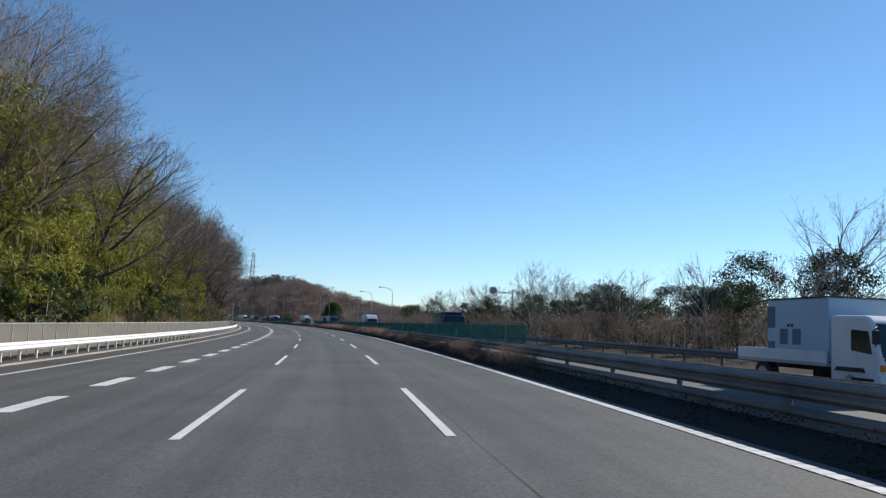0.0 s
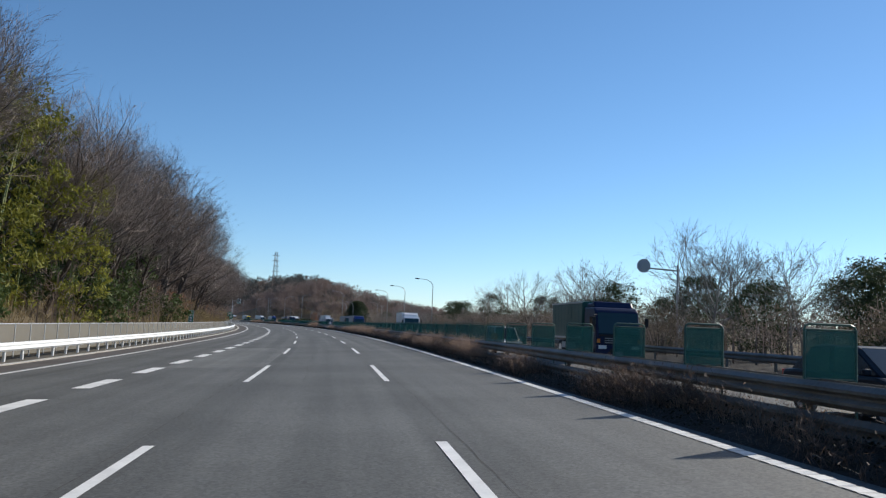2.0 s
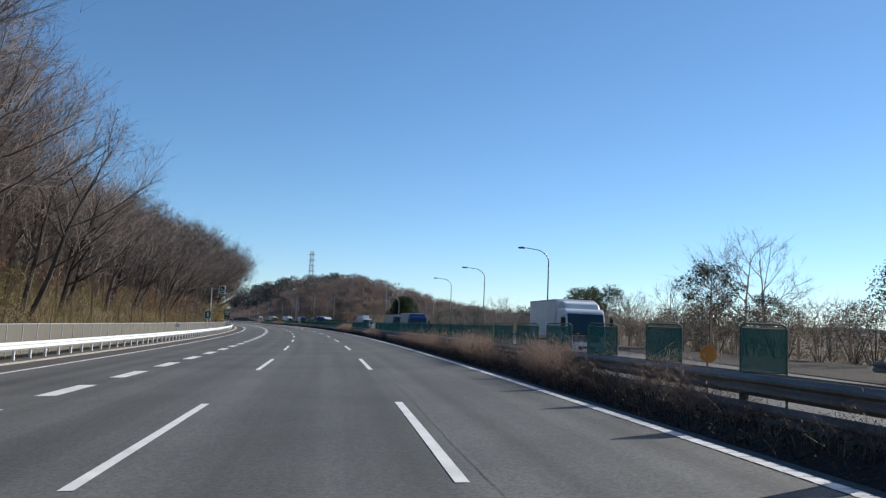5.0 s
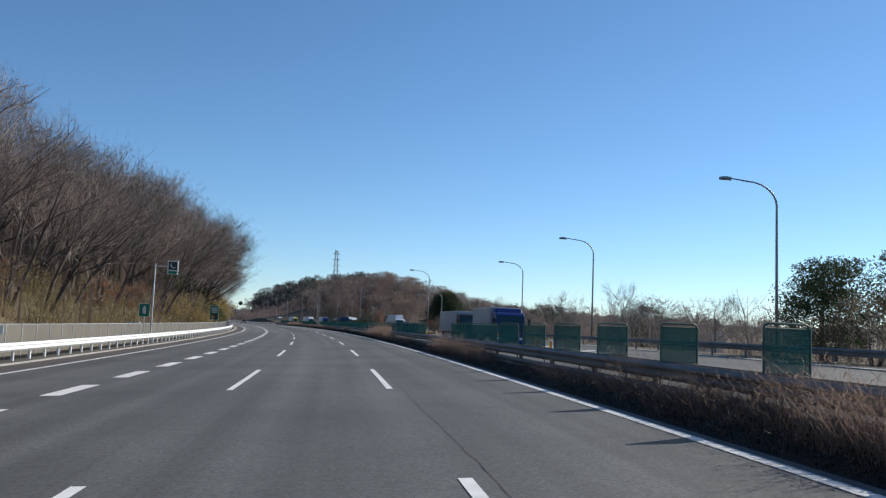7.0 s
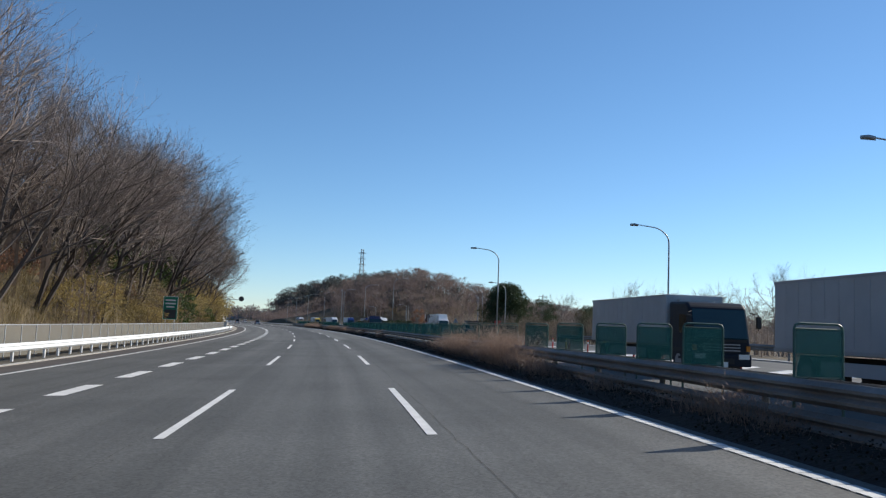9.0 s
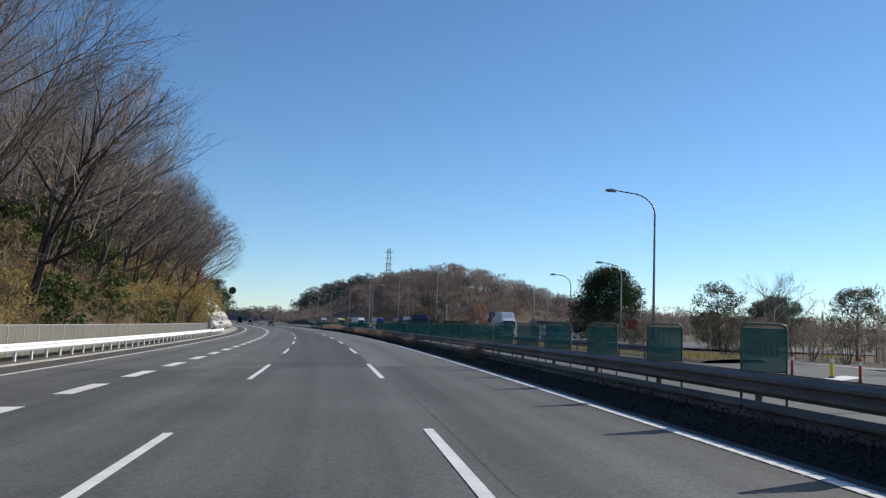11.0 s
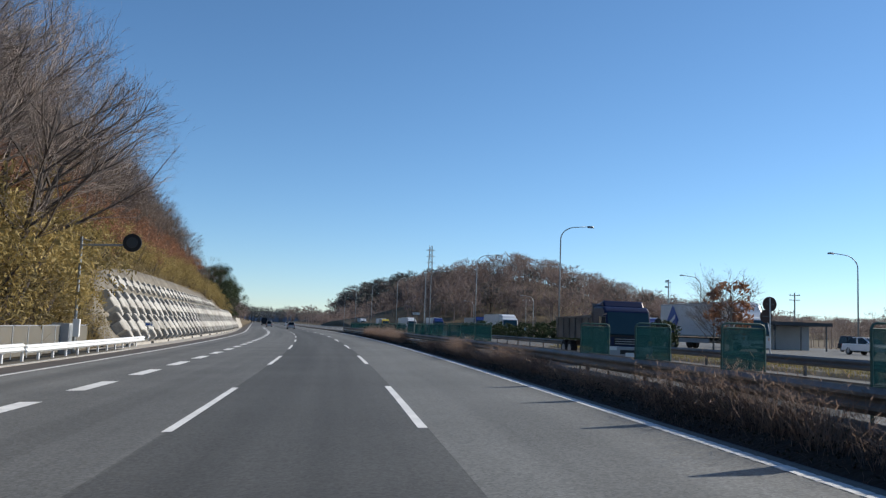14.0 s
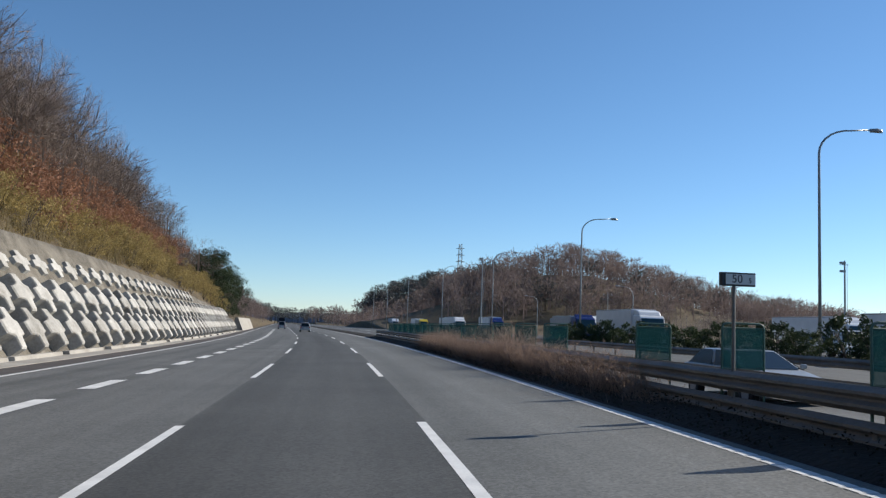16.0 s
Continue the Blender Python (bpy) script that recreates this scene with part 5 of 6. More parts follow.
def house(label, w, d, h):
    t = tagged(new("house"), label, "house")
    part("wall", Build().box(0, 0, h / 2, w, d, h), WHITE_BODY, t)
    part("roof", Build().prism([(-d / 2 - 0.5, h), (0, h + 1.5), (d / 2 + 0.5, h), (d / 2 + 0.5, h + 0.15), (0, h + 1.68), (-d / 2 - 0.5, h + 0.15)][::-1], -w / 2 - 0.4, w / 2 + 0.4), SIGN_DARK, t)
    for x in (-w * 0.3, 0.0, w * 0.3):
        win = part("window", Build().box(x, -d / 2 - 0.01, h * 0.6, w * 0.18, 0.06, h * 0.4), GLASS_DARK, t)
        part("sill", Build().box(x, -d / 2 - 0.05, h * 0.38, w * 0.2, 0.12, 0.08), GREY_BODY, win)
    return t


house("low white house with a dark grey roof", 7.0, 7.0, 3.0).matrix_world = Matrix.Translation((20.5, 268, -2.4)) @ pose(0, 0, 0, 0, 0, -12)


# ---------- poles and signs ----------
def sign_board(name, label, w, h, z, colours, depth=0.05, posts=(0.0,), post_top=None):
    """An upright board on posts; its face looks to -y. colours: face, back."""
    t = tagged(new(name), label, "sign")
    part("board", Build().box(0, 0, z, w, depth, h, 1.0, 0.01), colours[0], t)
    part("rim", Build().tube([(-w / 2, -0.03, z - h / 2), (w / 2, -0.03, z - h / 2), (w / 2, -0.03, z + h / 2), (-w / 2, -0.03, z + h / 2), (-w / 2, -0.03, z - h / 2)], 0.018, 4), SIGN_WHITE, t)
    for px in posts:
        part("post", Build().tube([(px, 0.05, -0.2), (px, 0.05, post_top or z + h / 2 - 0.05)], 0.04, 6), STEEL, t)
    return t


def bars(t, spots, material, y=-0.03):
    for x, z, w, h in spots:
        part("lettering", Build().box(x, y, z, w, 0.012, h), material, t)


_g = sign_board("roadside_board", "dark brown square board on a slim post", 1.0, 1.0, 2.35, (SIGN_DARK,))
part("disc", Build().disc((0, -0.04, 2.35), (0, 1, 0), 0.17, 0.02), BLACK, _g)
_g.matrix_world = place(43, -14.6)
_g = sign_board("vertical_sign", "narrow green and white vertical sign on a post", 0.55, 1.4, 1.95, (SIGN_GREEN,))
bars(_g, [(0, 2.42, 0.26, 0.2), (0, 2.12, 0.26, 0.2), (0, 1.82, 0.26, 0.2), (0, 1.5, 0.26, 0.2)], SIGN_WHITE)
_g.matrix_world = place(147, -14.3, 0.2)
_g = sign_board("green_sign", "green sign with a pale map shape beyond the fence", 0.78, 0.98, 2.5, (SIGN_GREEN,))
part("map_shape", Build().prism([(-0.12, 2.2), (0.1, 2.25), (0.14, 2.6), (0.02, 2.85), (-0.1, 2.7)], -0.006, 0.006), SIGN_WHITE, _g).matrix_local = pose(0, -0.035, 0, 0, 0, 90)
_g.matrix_world = place(238, -13.6)
_g = sign_board("information_board", "teal information board with a dark lower panel", 1.25, 2.1, 2.9, (SIGN_GREEN,), 0.05, (-0.4, 0.4))
part("panel", Build().box(0, -0.03, 2.35, 1.0, 0.012, 0.8), SIGN_DARK, _g, "weathered dark lower panel")
bars(_g, [(0, 3.6, 0.9, 0.14), (0, 3.3, 0.9, 0.14), (0, 3.0, 0.7, 0.14)], SIGN_WHITE)
_g.matrix_world = place(299, -13.7)

_g = tagged(new("telephone_sign"), "white telephone sign hung from a tall steel pole", "sign")
part("pole", Build().tube([(0, 0, -0.6), (0, 0, 5.9)], [0.075, 0.06], 8), STEEL, _g)
part("arm", Build().tube([(0, 0, 5.7), (0.95, 0, 5.72)], 0.035, 6), STEEL, _g)
part("board", Build().box(1.35, 0, 5.65, 0.85, 0.12, 1.1, 1.0, 0.02), SIGN_WHITE, _g)
part("panel", Build().box(1.35, -0.065, 5.78, 0.66, 0.012, 0.66), SIGN_DARK, _g)
part("lower_panel", Build().box(1.35, -0.065, 5.25, 0.66, 0.012, 0.22), SIGN_GREEN, _g)
_h = Build()
for j in range(9):
    a0, a1 = radians(150 + 17 * j), radians(150 + 17 * (j + 1))
    _h.tube([(1.43 + 0.24 * math.cos(a0), -0.08, 5.86 + 0.24 * math.sin(a0)), (1.43 + 0.24 * math.cos(a1), -0.08, 5.86 + 0.24 * math.sin(a1))], 0.045, 4)
part("handset_symbol", _h, SIGN_WHITE, _g)
_g.matrix_world = place(240.7, -13.5, 0.35)
_g = tagged(new("control_cabinet"), "grey roadside control cabinet behind the fence", "cabinet")
part("body", Build().box(0, 0, 0.8, 0.9, 0.6, 1.6, 1.0, 0.02), GREY_BODY, _g)
part("door", Build().box(0.46, 0, 0.8, 0.02, 0.5, 1.4), LAMP_GREY, _g)
_g.matrix_world = place(240.0, -14.7)
copy_thing(_g, place(385.1, -13.9))


def round_signal(label, side, front=None):
    """A round hooded disc on a bracket arm; side +1 reaches right."""
    t = tagged(new("round_signal"), label, "signal")
    part("pole", Build().tube([(0, 0, -0.2), (0, 0, 6.3)], [0.09, 0.07], 8), LAMP_GREY, t)
    part("arm", Build().tube([(0, 0, 5.85), (side * 2.3, 0, 5.95)], 0.06, 6).tube([(0, 0, 6.2), (side * 0.5, 0, 6.1)], 0.03, 5), LAMP_GREY, t)
    head = part("head", Build().disc((side * 2.65, 0, 6.1), (0, 1, 0), 0.5, 0.14, 24), front or BLACK, t)
    part("face", Build().disc((side * 2.65, -0.08, 6.1), (0, 1, 0), 0.3, 0.03, 20), front or SIGN_DARK, head)
    part("box", Build().box(side * 2.65, 0.25, 6.1, 0.5, 0.35, 0.6, 1.0, 0.03), GREY_BODY, t)
    part("cabinet", Build().box(0.12, -0.16, 1.35, 0.34, 0.22, 0.95), WHITE_BODY, t)
    return t


_g = round_signal("dark round signal on a bracket arm over the verge", 1)
_g.matrix_world = place(386.5, -13.65)
_g = round_signal("round signal seen from its pale back on a bracket arm", -1, GREY_BODY)
_g.matrix_world = place(106.8, 25.3, DROP, 180) @ pose(0, 0, 0, 0, 0, 180)
_g = tagged(new("round_sign"), "pair of brown round sign backs on a slim pale post", "sign")
for _dx, _z, _rd in ((0.0, 3.45, 0.45), (-0.22, 2.72, 0.40)):
    _h = part("disc", Build().disc((_dx, 0, _z), (0, 1, 0), _rd, 0.03, 24), RUST_BACK, _g)
    part("brace", Build().box(_dx, -0.03, _z, 0.5, 0.03, 0.05), STEEL_DULL, _h)
part("post", Build().tube([(0, -0.05, -0.2), (0, -0.05, 3.8)], 0.038, 8), SIGN_WHITE, _g)
_g.matrix_world = place(385.4, 26.0, -0.65)
_g = tagged(new("warning_sign"), "triangular grey sign back on a post beside the slip road", "sign")
part("board", Build().prism([(-0.55, 2.3), (0.55, 2.3), (0.0, 3.25)], -0.015, 0.015), GREY_BODY, _g).matrix_local = pose(0, 0, 0, 0, 0, 90)
part("post", Build().tube([(0, -0.05, -0.2), (0, -0.05, 3.0)], 0.038, 8), STEEL_DULL, _g)
_g.matrix_world = place(378.0, 30.0, -0.65)
_g = tagged(new("red_sign"), "faded red rectangular board on a pale post in the verge", "sign")
part("board", Build().box(0, 0, 2.2, 1.0, 0.04, 0.8, 1.0, 0.02), RED_BOARD, _g)
part("post", Build().tube([(0, 0.05, -0.3), (0, 0.05, 2.5)], 0.05, 8), PALE_BARK, _g)
_g.matrix_world = place(337.0, 26.8, -0.65)
_g = tagged(new("parking_shelter"), "low dark flat-roofed shelter on steel columns in the parking area", "shelter")
part("roof", Build().box(0, 0, 2.75, 9.0, 5.0, 0.35, 0.985), SIGN_DARK, _g)
part("back_wall", Build().box(0, 2.2, 1.3, 8.4, 0.15, 2.6), GREY_BODY, _g)
for _dx in (-4.0, -1.35, 1.35, 4.0):
    part("column", Build().box(_dx, -2.1, 1.3, 0.14, 0.14, 2.6, 1.0, 0.02), STEEL_DULL, _g)
_g.matrix_world = Matrix.Translation(at(420, 48, bank(24.0) - 0.3)) @ pose(0, 0, 0, 0, 0, math.degrees(heading(420)) - 8)

_g = tagged(new("kilometre_sign"), "pale kilometre marker 50.5 on a slim post in the median", "sign")
part("board", Build().box(0, 0, 2.34, 0.60, 0.10, 0.22, 1.0, 0.02), SIGN_DARK, _g)
part("face", Build().box(0.03, -0.055, 2.34, 0.5, 0.012, 0.17), SIGN_WHITE, _g)
part("post", Build().tube([(-0.05, 0.02, -0.1), (-0.05, 0.02, 2.25)], 0.03, 6), STEEL_DULL, _g)


def written(text, size, x, z, parent, material, y=-0.064):
    cu = bpy.data.curves.new("digits", "FONT")
    cu.body, cu.size, cu.align_x, cu.align_y, cu.extrude = text, size, "CENTER", "CENTER", 0.002
    tmp = bpy.data.objects.new("digits", cu)
    scene.collection.objects.link(tmp)
    me = bpy.data.meshes.new_from_object(tmp.evaluated_get(bpy.context.evaluated_depsgraph_get()))
    bpy.data.objects.remove(tmp)
    me.materials.clear()
    me.materials.append(material)
    ob = part("digits", me, material, parent)
    ob.matrix_local = pose(x, y, z, 90, 0, 0)


written("50", 0.19, -0.03, 2.34, _g, SIGN_DARK)
written("5", 0.12, 0.19, 2.32, _g, SIGN_DARK)
_g.matrix_world = place(399.6, 6.4, -0.05, 0)


def tall_pole(label, height, boxes):
    t = tagged(new("camera_pole"), label, "pole")
    part("pole", Build().tube([(0, 0, -0.2), (0, 0, height)], [0.16, 0.10], 8), LAMP_GREY, t)
    part("ladder", Build().tube([(0.3, 0, 3), (0.3, 0, height - 0.4)], 0.025, 4), LAMP_GREY, t)
    for j in range(boxes):
        part("camera_box", Build().box(-0.25, 0, height - 0.3 - 1.1 * j, 0.7, 0.35, 0.3, 1.0, 0.03), LAMP_GREY, t)
    part("bracket", Build().tube([(-0.6, 0, height - 0.55), (0.5, 0, height - 0.55)], 0.04, 4), LAMP_GREY, t)
    return t


_g = tall_pole("tall grey pole with camera boxes in the parking area", 11.8, 2)
_g.matrix_world = Matrix.Translation(at(484, 67.7, 0.5))
_g = tall_pole("tall grey camera pole beside the slip road", 13.8, 1)
_g.matrix_world = Matrix.Translation(at(528, 29.7, 0.4))


def utility_pole(label, height):
    t = tagged(new("utility_pole"), label, "pole")
    part("pole", Build().tube([(0, 0, -0.2), (0, 0, height)], [0.17, 0.11], 8), CONCRETE, t)
    for z in (height - 0.5, height - 1.4):
        part("cross_arm", Build().box(0, 0, z, 2.0, 0.1, 0.12), STEEL_DULL, t)
    for x in (-0.8, 0.0, 0.8):
        part("insulator", Build().tube([(x, 0, height - 0.44), (x, 0, height - 0.2)], 0.06, 6), SIGN_WHITE, t)
    return t


_g = utility_pole("concrete utility pole with two cross arms", 9.5)
_g.matrix_world = Matrix.Translation(at(400, 56, 0.5))
copy_thing(_g, Matrix.Translation(at(480.5, 92.0, 1.3)))
copy_thing(_g, Matrix.Translation(at(545, 60, 0.4)))


# delineators on the painted nose of the slip road
def delineator(colour, label, w):
    t = tagged(new("delineator_post"), label, "delineator", "delineators along the slip road")
    part("post", Build().tube([(0, 0, 0.02), (0, 0, 0.8)], [w, w * 0.85], 8), colour, t)
    part("foot", Build().tube([(0, 0, 0), (0, 0, 0.05)], [w * 2.2, w * 1.6], 10), BLACK, t)
    part("band", Build().tube([(0, 0, 0.55), (0, 0, 0.68)], w * 1.03, 8), SIGN_WHITE, t)
    return t


_r, _y = delineator(RED, "red flexible delineator post with a white band", 0.05), delineator(YELLOW, "yellow plastic delineator post", 0.07)
_r.matrix_world, _y.matrix_world = place(229, 17, DROP), place(233, 17, DROP)
for _j in range(1, 18):
    copy_thing(_r, place(229 + 4.0 * _j, 17.1, DROP))
    if _j % 2 == 0:
        copy_thing(_y, place(231.3 + 4.0 * _j, 17.6, DROP))


# ---------- vehicles ----------
def soft(ob, width=0.06):
    """Rounds the edges of a body part."""
    mod = ob.modifiers.new("rounded", "BEVEL")
    mod.width, mod.segments, mod.limit_method, mod.angle_limit = width, 2, "ANGLE", radians(25)
    return ob


def wheels(t, spots, r, w):
    for x, y in spots:
        wh = part("wheel", Build().disc((x, y, r), (1, 0, 0), r, w, 18), RUBBER, t)
        part("rim", Build().disc((x + (w / 2 + 0.005) * (1 if x > 0 else -1), y, r), (1, 0, 0), r * 0.58, 0.02, 14), SILVER_BODY, wh)


def truck(label, cab, box, length, box_high, deflector=True, kind="box", bumper=None):
    """A cab-over lorry; it faces +y, with its front bumper at y = 0."""
    t = tagged(new("truck"), label, "truck")
    w = 2.3
    soft(part("cab", Build().prism([(-2.1, 0.5), (-0.05, 0.5), (-0.02, 1.3), (-0.16, 1.9), (-0.34, 2.52), (-0.6, 2.72), (-2.1, 2.75)], -w / 2, w / 2), cab, t), 0.09)
    part("windscreen", Build().prism([(0.012, 1.4), (-0.03, 1.36), (-0.32, 2.42), (-0.28, 2.45), (-0.13, 1.9)][::-1], -w / 2 + 0.11, w / 2 - 0.11), GLASS_TEAL, t)
    part("wiper_panel", Build().box(0, 0.0, 1.3, w - 0.3, 0.05, 0.1), BLACK, t)
    for sx in (-1, 1):
        part("side_window", Build().prism([(-1.15, 1.55), (-0.3, 1.45), (-0.45, 2.2), (-1.15, 2.25)], sx * (w / 2 + 0.004) - 0.006, sx * (w / 2 + 0.004) + 0.006), GLASS_DARK, t)
        part("door_step", Build().box(sx * (w / 2 - 0.1), -0.7, 0.62, 0.24, 0.9, 0.1), BLACK, t)
        part("mirror_arm", Build().tube([(sx * w / 2, -0.1, 2.35), (sx * (w / 2 + 0.22), 0.15, 2.3), (sx * (w / 2 + 0.22), 0.15, 1.7)], 0.02, 5), BLACK, t)
        soft(part("mirror", Build().box(sx * (w / 2 + 0.22), 0.17, 2.0, 0.2, 0.08, 0.45), BLACK, t), 0.03)
        part("headlight", Build().box(sx * 0.86, 0.06, 0.72, 0.42, 0.05, 0.18, 1.0, 0.02), SIGN_WHITE, t)
        part("lamp", Build().box(sx * (w / 2 - 0.1), 0.0, 1.02, 0.14, 0.06, 0.2), ORANGE, t)
        part("wheel_arch", Build().box(sx * (w / 2 - 0.1), -1.2, 0.92, 0.3, 1.25, 0.14, 0.9), BLACK, t)
    soft(part("bumper", Build().box(0, -0.05, 0.58, w + 0.04, 0.22, 0.46), bumper or cab, t), 0.05)
    part("air_intake", Build().box(0, 0.064, 0.55, 0.95, 0.02, 0.2), BLACK, t)
    part("number_plate", Build().box(0, 0.08, 0.42, 0.44, 0.015, 0.2), SIGN_WHITE, t)
    part("grille", Build().box(0, -0.01, 1.05, 1.5, 0.03, 0.34), BLACK, t)
    for j in range(3):
        part("grille_bar", Build().box(0, 0.015, 0.94 + 0.11 * j, 1.45, 0.03, 0.035), SILVER_BODY, t)
    if deflector:
        soft(part("roof_deflector", Build().prism([(-2.05, 2.72), (-0.7, 2.70), (-1.0, 3.05), (-1.5, box_high - 0.12), (-2.05, box_high - 0.1)], -w / 2 + 0.12, w / 2 - 0.12), cab, t), 0.08)
    part("chassis", Build().box(0, -length / 2 - 0.6, 0.85, 0.9, length - 1.4, 0.25), BLACK, t)
    part("fuel_tank", Build().tube([(-0.85, -3.0, 0.7), (-0.85, -4.0, 0.7)], 0.28, 12), SILVER_BODY, t)
    y0, y1 = -2.3, -length
    if kind == "box":
        soft(part("cargo_box", Build().box(0, (y0 + y1) / 2, (1.05 + box_high) / 2, w + 0.1, y0 - y1, box_high - 1.05), box, t), 0.05)
        n = int((y0 - y1) / 0.6)
        for sx in (-1, 1):
            part("side_guard", Build().box(sx * w / 2, (y0 + y1) / 2 + 0.4, 0.7, 0.04, (y0 - y1) * 0.45, 0.35), GREY_BODY, t)
            part("lower_trim", Build().box(sx * (w / 2 + 0.055), (y0 + y1) / 2, 1.12, 0.02, y0 - y1, 0.1), SILVER_BODY, t)
            part("upper_trim", Build().box(sx * (w / 2 + 0.055), (y0 + y1) / 2, box_high - 0.06, 0.02, y0 - y1, 0.08), SILVER_BODY, t)
            for j in range(1, n):
                part("panel_rib", Build().box(sx * (w / 2 + 0.052), y0 - (y0 - y1) * j / n, (1.17 + box_high) / 2, 0.012, 0.03, box_high - 1.3), box, t)
        part("front_unit", Build().box(0, y0 + 0.1, box_high - 0.45, 1.5, 0.24, 0.5, 1.0, 0.04), GREY_BODY, t)
    elif kind == "dump":
        part("dump_body", Build().prism([(y0, 1.1), (y0, 2.35), (y1, 2.15), (y1 + 0.3, 1.1)][::-1], -w / 2, w / 2), box, t)
        part("head_board", Build().box(0, y0 + 0.08, 2.0, w, 0.1, 1.8), box, t)
        for j in range(6):
            for sx in (-1, 1):
                part("rib", Build().box(sx * (w / 2 + 0.03), y0 - 0.5 - j * (y0 - y1 - 1) / 5, 1.65, 0.06, 0.1, 1.05), box, t)
        for sx in (-1, 1):
            part("top_rail", Build().box(sx * (w / 2 + 0.03), (y0 + y1) / 2, 2.22, 0.08, y0 - y1 - 0.2, 0.1), box, t)
    else:
        part("flat_bed", Build().box(0, (y0 + y1) / 2, 1.0, w, y0 - y1, 0.12), GREY_BODY, t)
        for sx in (-1, 1):
            part("drop_side", Build().box(sx * (w / 2 - 0.03), (y0 + y1) / 2, 1.25, 0.05, y0 - y1, 0.45), WHITE_BODY, t)
        part("tail_board", Build().box(0, y1 + 0.02, 1.25, w - 0.1, 0.05, 0.45), WHITE_BODY, t)
        cargo = soft(part("generator", Build().box(0.05, y0 - 1.75, 2.25, 1.9, 3.3, 2.3), box, t, "pale blue generator housing"), 0.05)
        part("roof_edge", Build().box(0.05, y0 - 1.75, 3.41, 1.96, 3.36, 0.05), SIGN_DARK, cargo)
        for j, (yy, zz, lw, lh) in enumerate(((-1.38, 2.7, 0.45, 0.85), (-1.38, 1.6, 0.45, 0.3), (-0.65, 1.95, 0.42, 0.6), (0.05, 1.95, 0.42, 0.6), (-0.4, 2.38, 0.12, 0.12), (-0.2, 2.38, 0.12, 0.12))):
            for sx in (-1, 1):
                part("louvre", Build().box(0.05 + sx * 0.955, y0 - 1.75 + yy, zz, 0.02, lw, lh), SIGN_DARK if j > 3 else SLATE, cargo)
    wheels(t, [(sx * (w / 2 - 0.16), y) for sx in (-1, 1) for y in ((-1.2, -length + 1.6, -length + 2.75) if length > 8 else (-1.2, -length + 1.6))], 0.48, 0.3)
    return t


def car(label, paint, length=4.4, high=1.48, van=False):
    """A car that faces +y, centred on its wheelbase."""
    t = tagged(new("car"), label, "car")
    w, h, l = 1.72, high, length / 2
    soft(part("body", Build().prism([(-l, 0.34), (l - 0.05, 0.30), (l, 0.52), (l - 0.05, 0.66), (l - 0.3, 0.78), (l * 0.5, 0.92), (-l + 0.5, 0.95), (-l + 0.06, 0.92), (-l, 0.75)], -w / 2, w / 2), paint, t), 0.14)
    if van:
        low, top = (-l + 0.05, l * 0.70), (-l + 0.22, l * 0.30)
    else:
        low, top = (-l + 0.20, l * 0.55), (-l + 0.95, l * 0.06)
    cab = Build()
    k = len(cab.v)
    wb, wt = w / 2 - 0.06, w / 2 - 0.20
    cab.v = [(-wb, low[0], 0.9), (wb, low[0], 0.9), (wb, low[1], 0.9), (-wb, low[1], 0.9), (-wt, top[0], h), (wt, top[0], h), (wt, top[1], h), (-wt, top[1], h)]
    cab.f = [(3, 2, 1, 0), (4, 5, 6, 7), (0, 1, 5, 4), (1, 2, 6, 5), (2, 3, 7, 6), (3, 0, 4, 7)]
    soft(part("cabin", cab, paint, t), 0.10)

    def pane(name, a, b, c, d, out):
        """A glass pane inset in one face of the cabin."""
        p = [Vector(q) for q in (a, b, c, d)]
        m = sum(p, Vector()) / 4
        g = Build()
        q = [m + (v - m) * 0.86 + Vector(out) * 0.012 for v in p]
        g.quad(*q)
        part(name, g, GLASS_DARK, t)

    v = cab.v
    pane("rear_window", v[0], v[1], v[5], v[4], (0, -1, 0.4))
    pane("windscreen", v[2], v[3], v[7], v[6], (0, 1, 0.4))
    for sx, (i, j, m, n) in ((1, (1, 2, 6, 5)), (-1, (3, 0, 4, 7))):
        mid_l, mid_t = (Vector(v[i]) + Vector(v[j])) / 2, (Vector(v[m]) + Vector(v[n])) / 2
        pane("side_window", v[i], mid_l, mid_t, v[n], (sx, 0, 0.2))
        pane("side_window", mid_l, v[j], v[m], mid_t, (sx, 0, 0.2))
    for sx in (-1, 1):
        part("headlight", Build().box(sx * 0.62, l - 0.05, 0.66, 0.36, 0.10, 0.12, 1.0, 0.03), SIGN_WHITE, t)
        part("tail_light", Build().box(sx * 0.72, -l, 0.80, 0.2, 0.06, 0.2), RED, t)
        soft(part("mirror", Build().box(sx * (w / 2 + 0.08), l * 0.42, 1.0, 0.16, 0.1, 0.12), paint, t), 0.03)
    part("grille", Build().box(0, l - 0.005, 0.6, 0.8, 0.03, 0.12), BLACK, t)
    soft(part("bumper", Build().box(0, l - 0.03, 0.40, w - 0.06, 0.12, 0.2), paint, t), 0.04)
    soft(part("rear_bumper", Build().box(0, -l + 0.01, 0.45, w - 0.06, 0.12, 0.22), paint, t), 0.04)
    part("number_plate", Build().box(0, -l - 0.01, 0.68, 0.33, 0.03, 0.16), SIGN_WHITE, t)
    wheels(t, [(sx * (w / 2 - 0.1), y) for sx in (-1, 1) for y in (-l + 0.8, l - 0.85)], 0.31, 0.2)
    return t


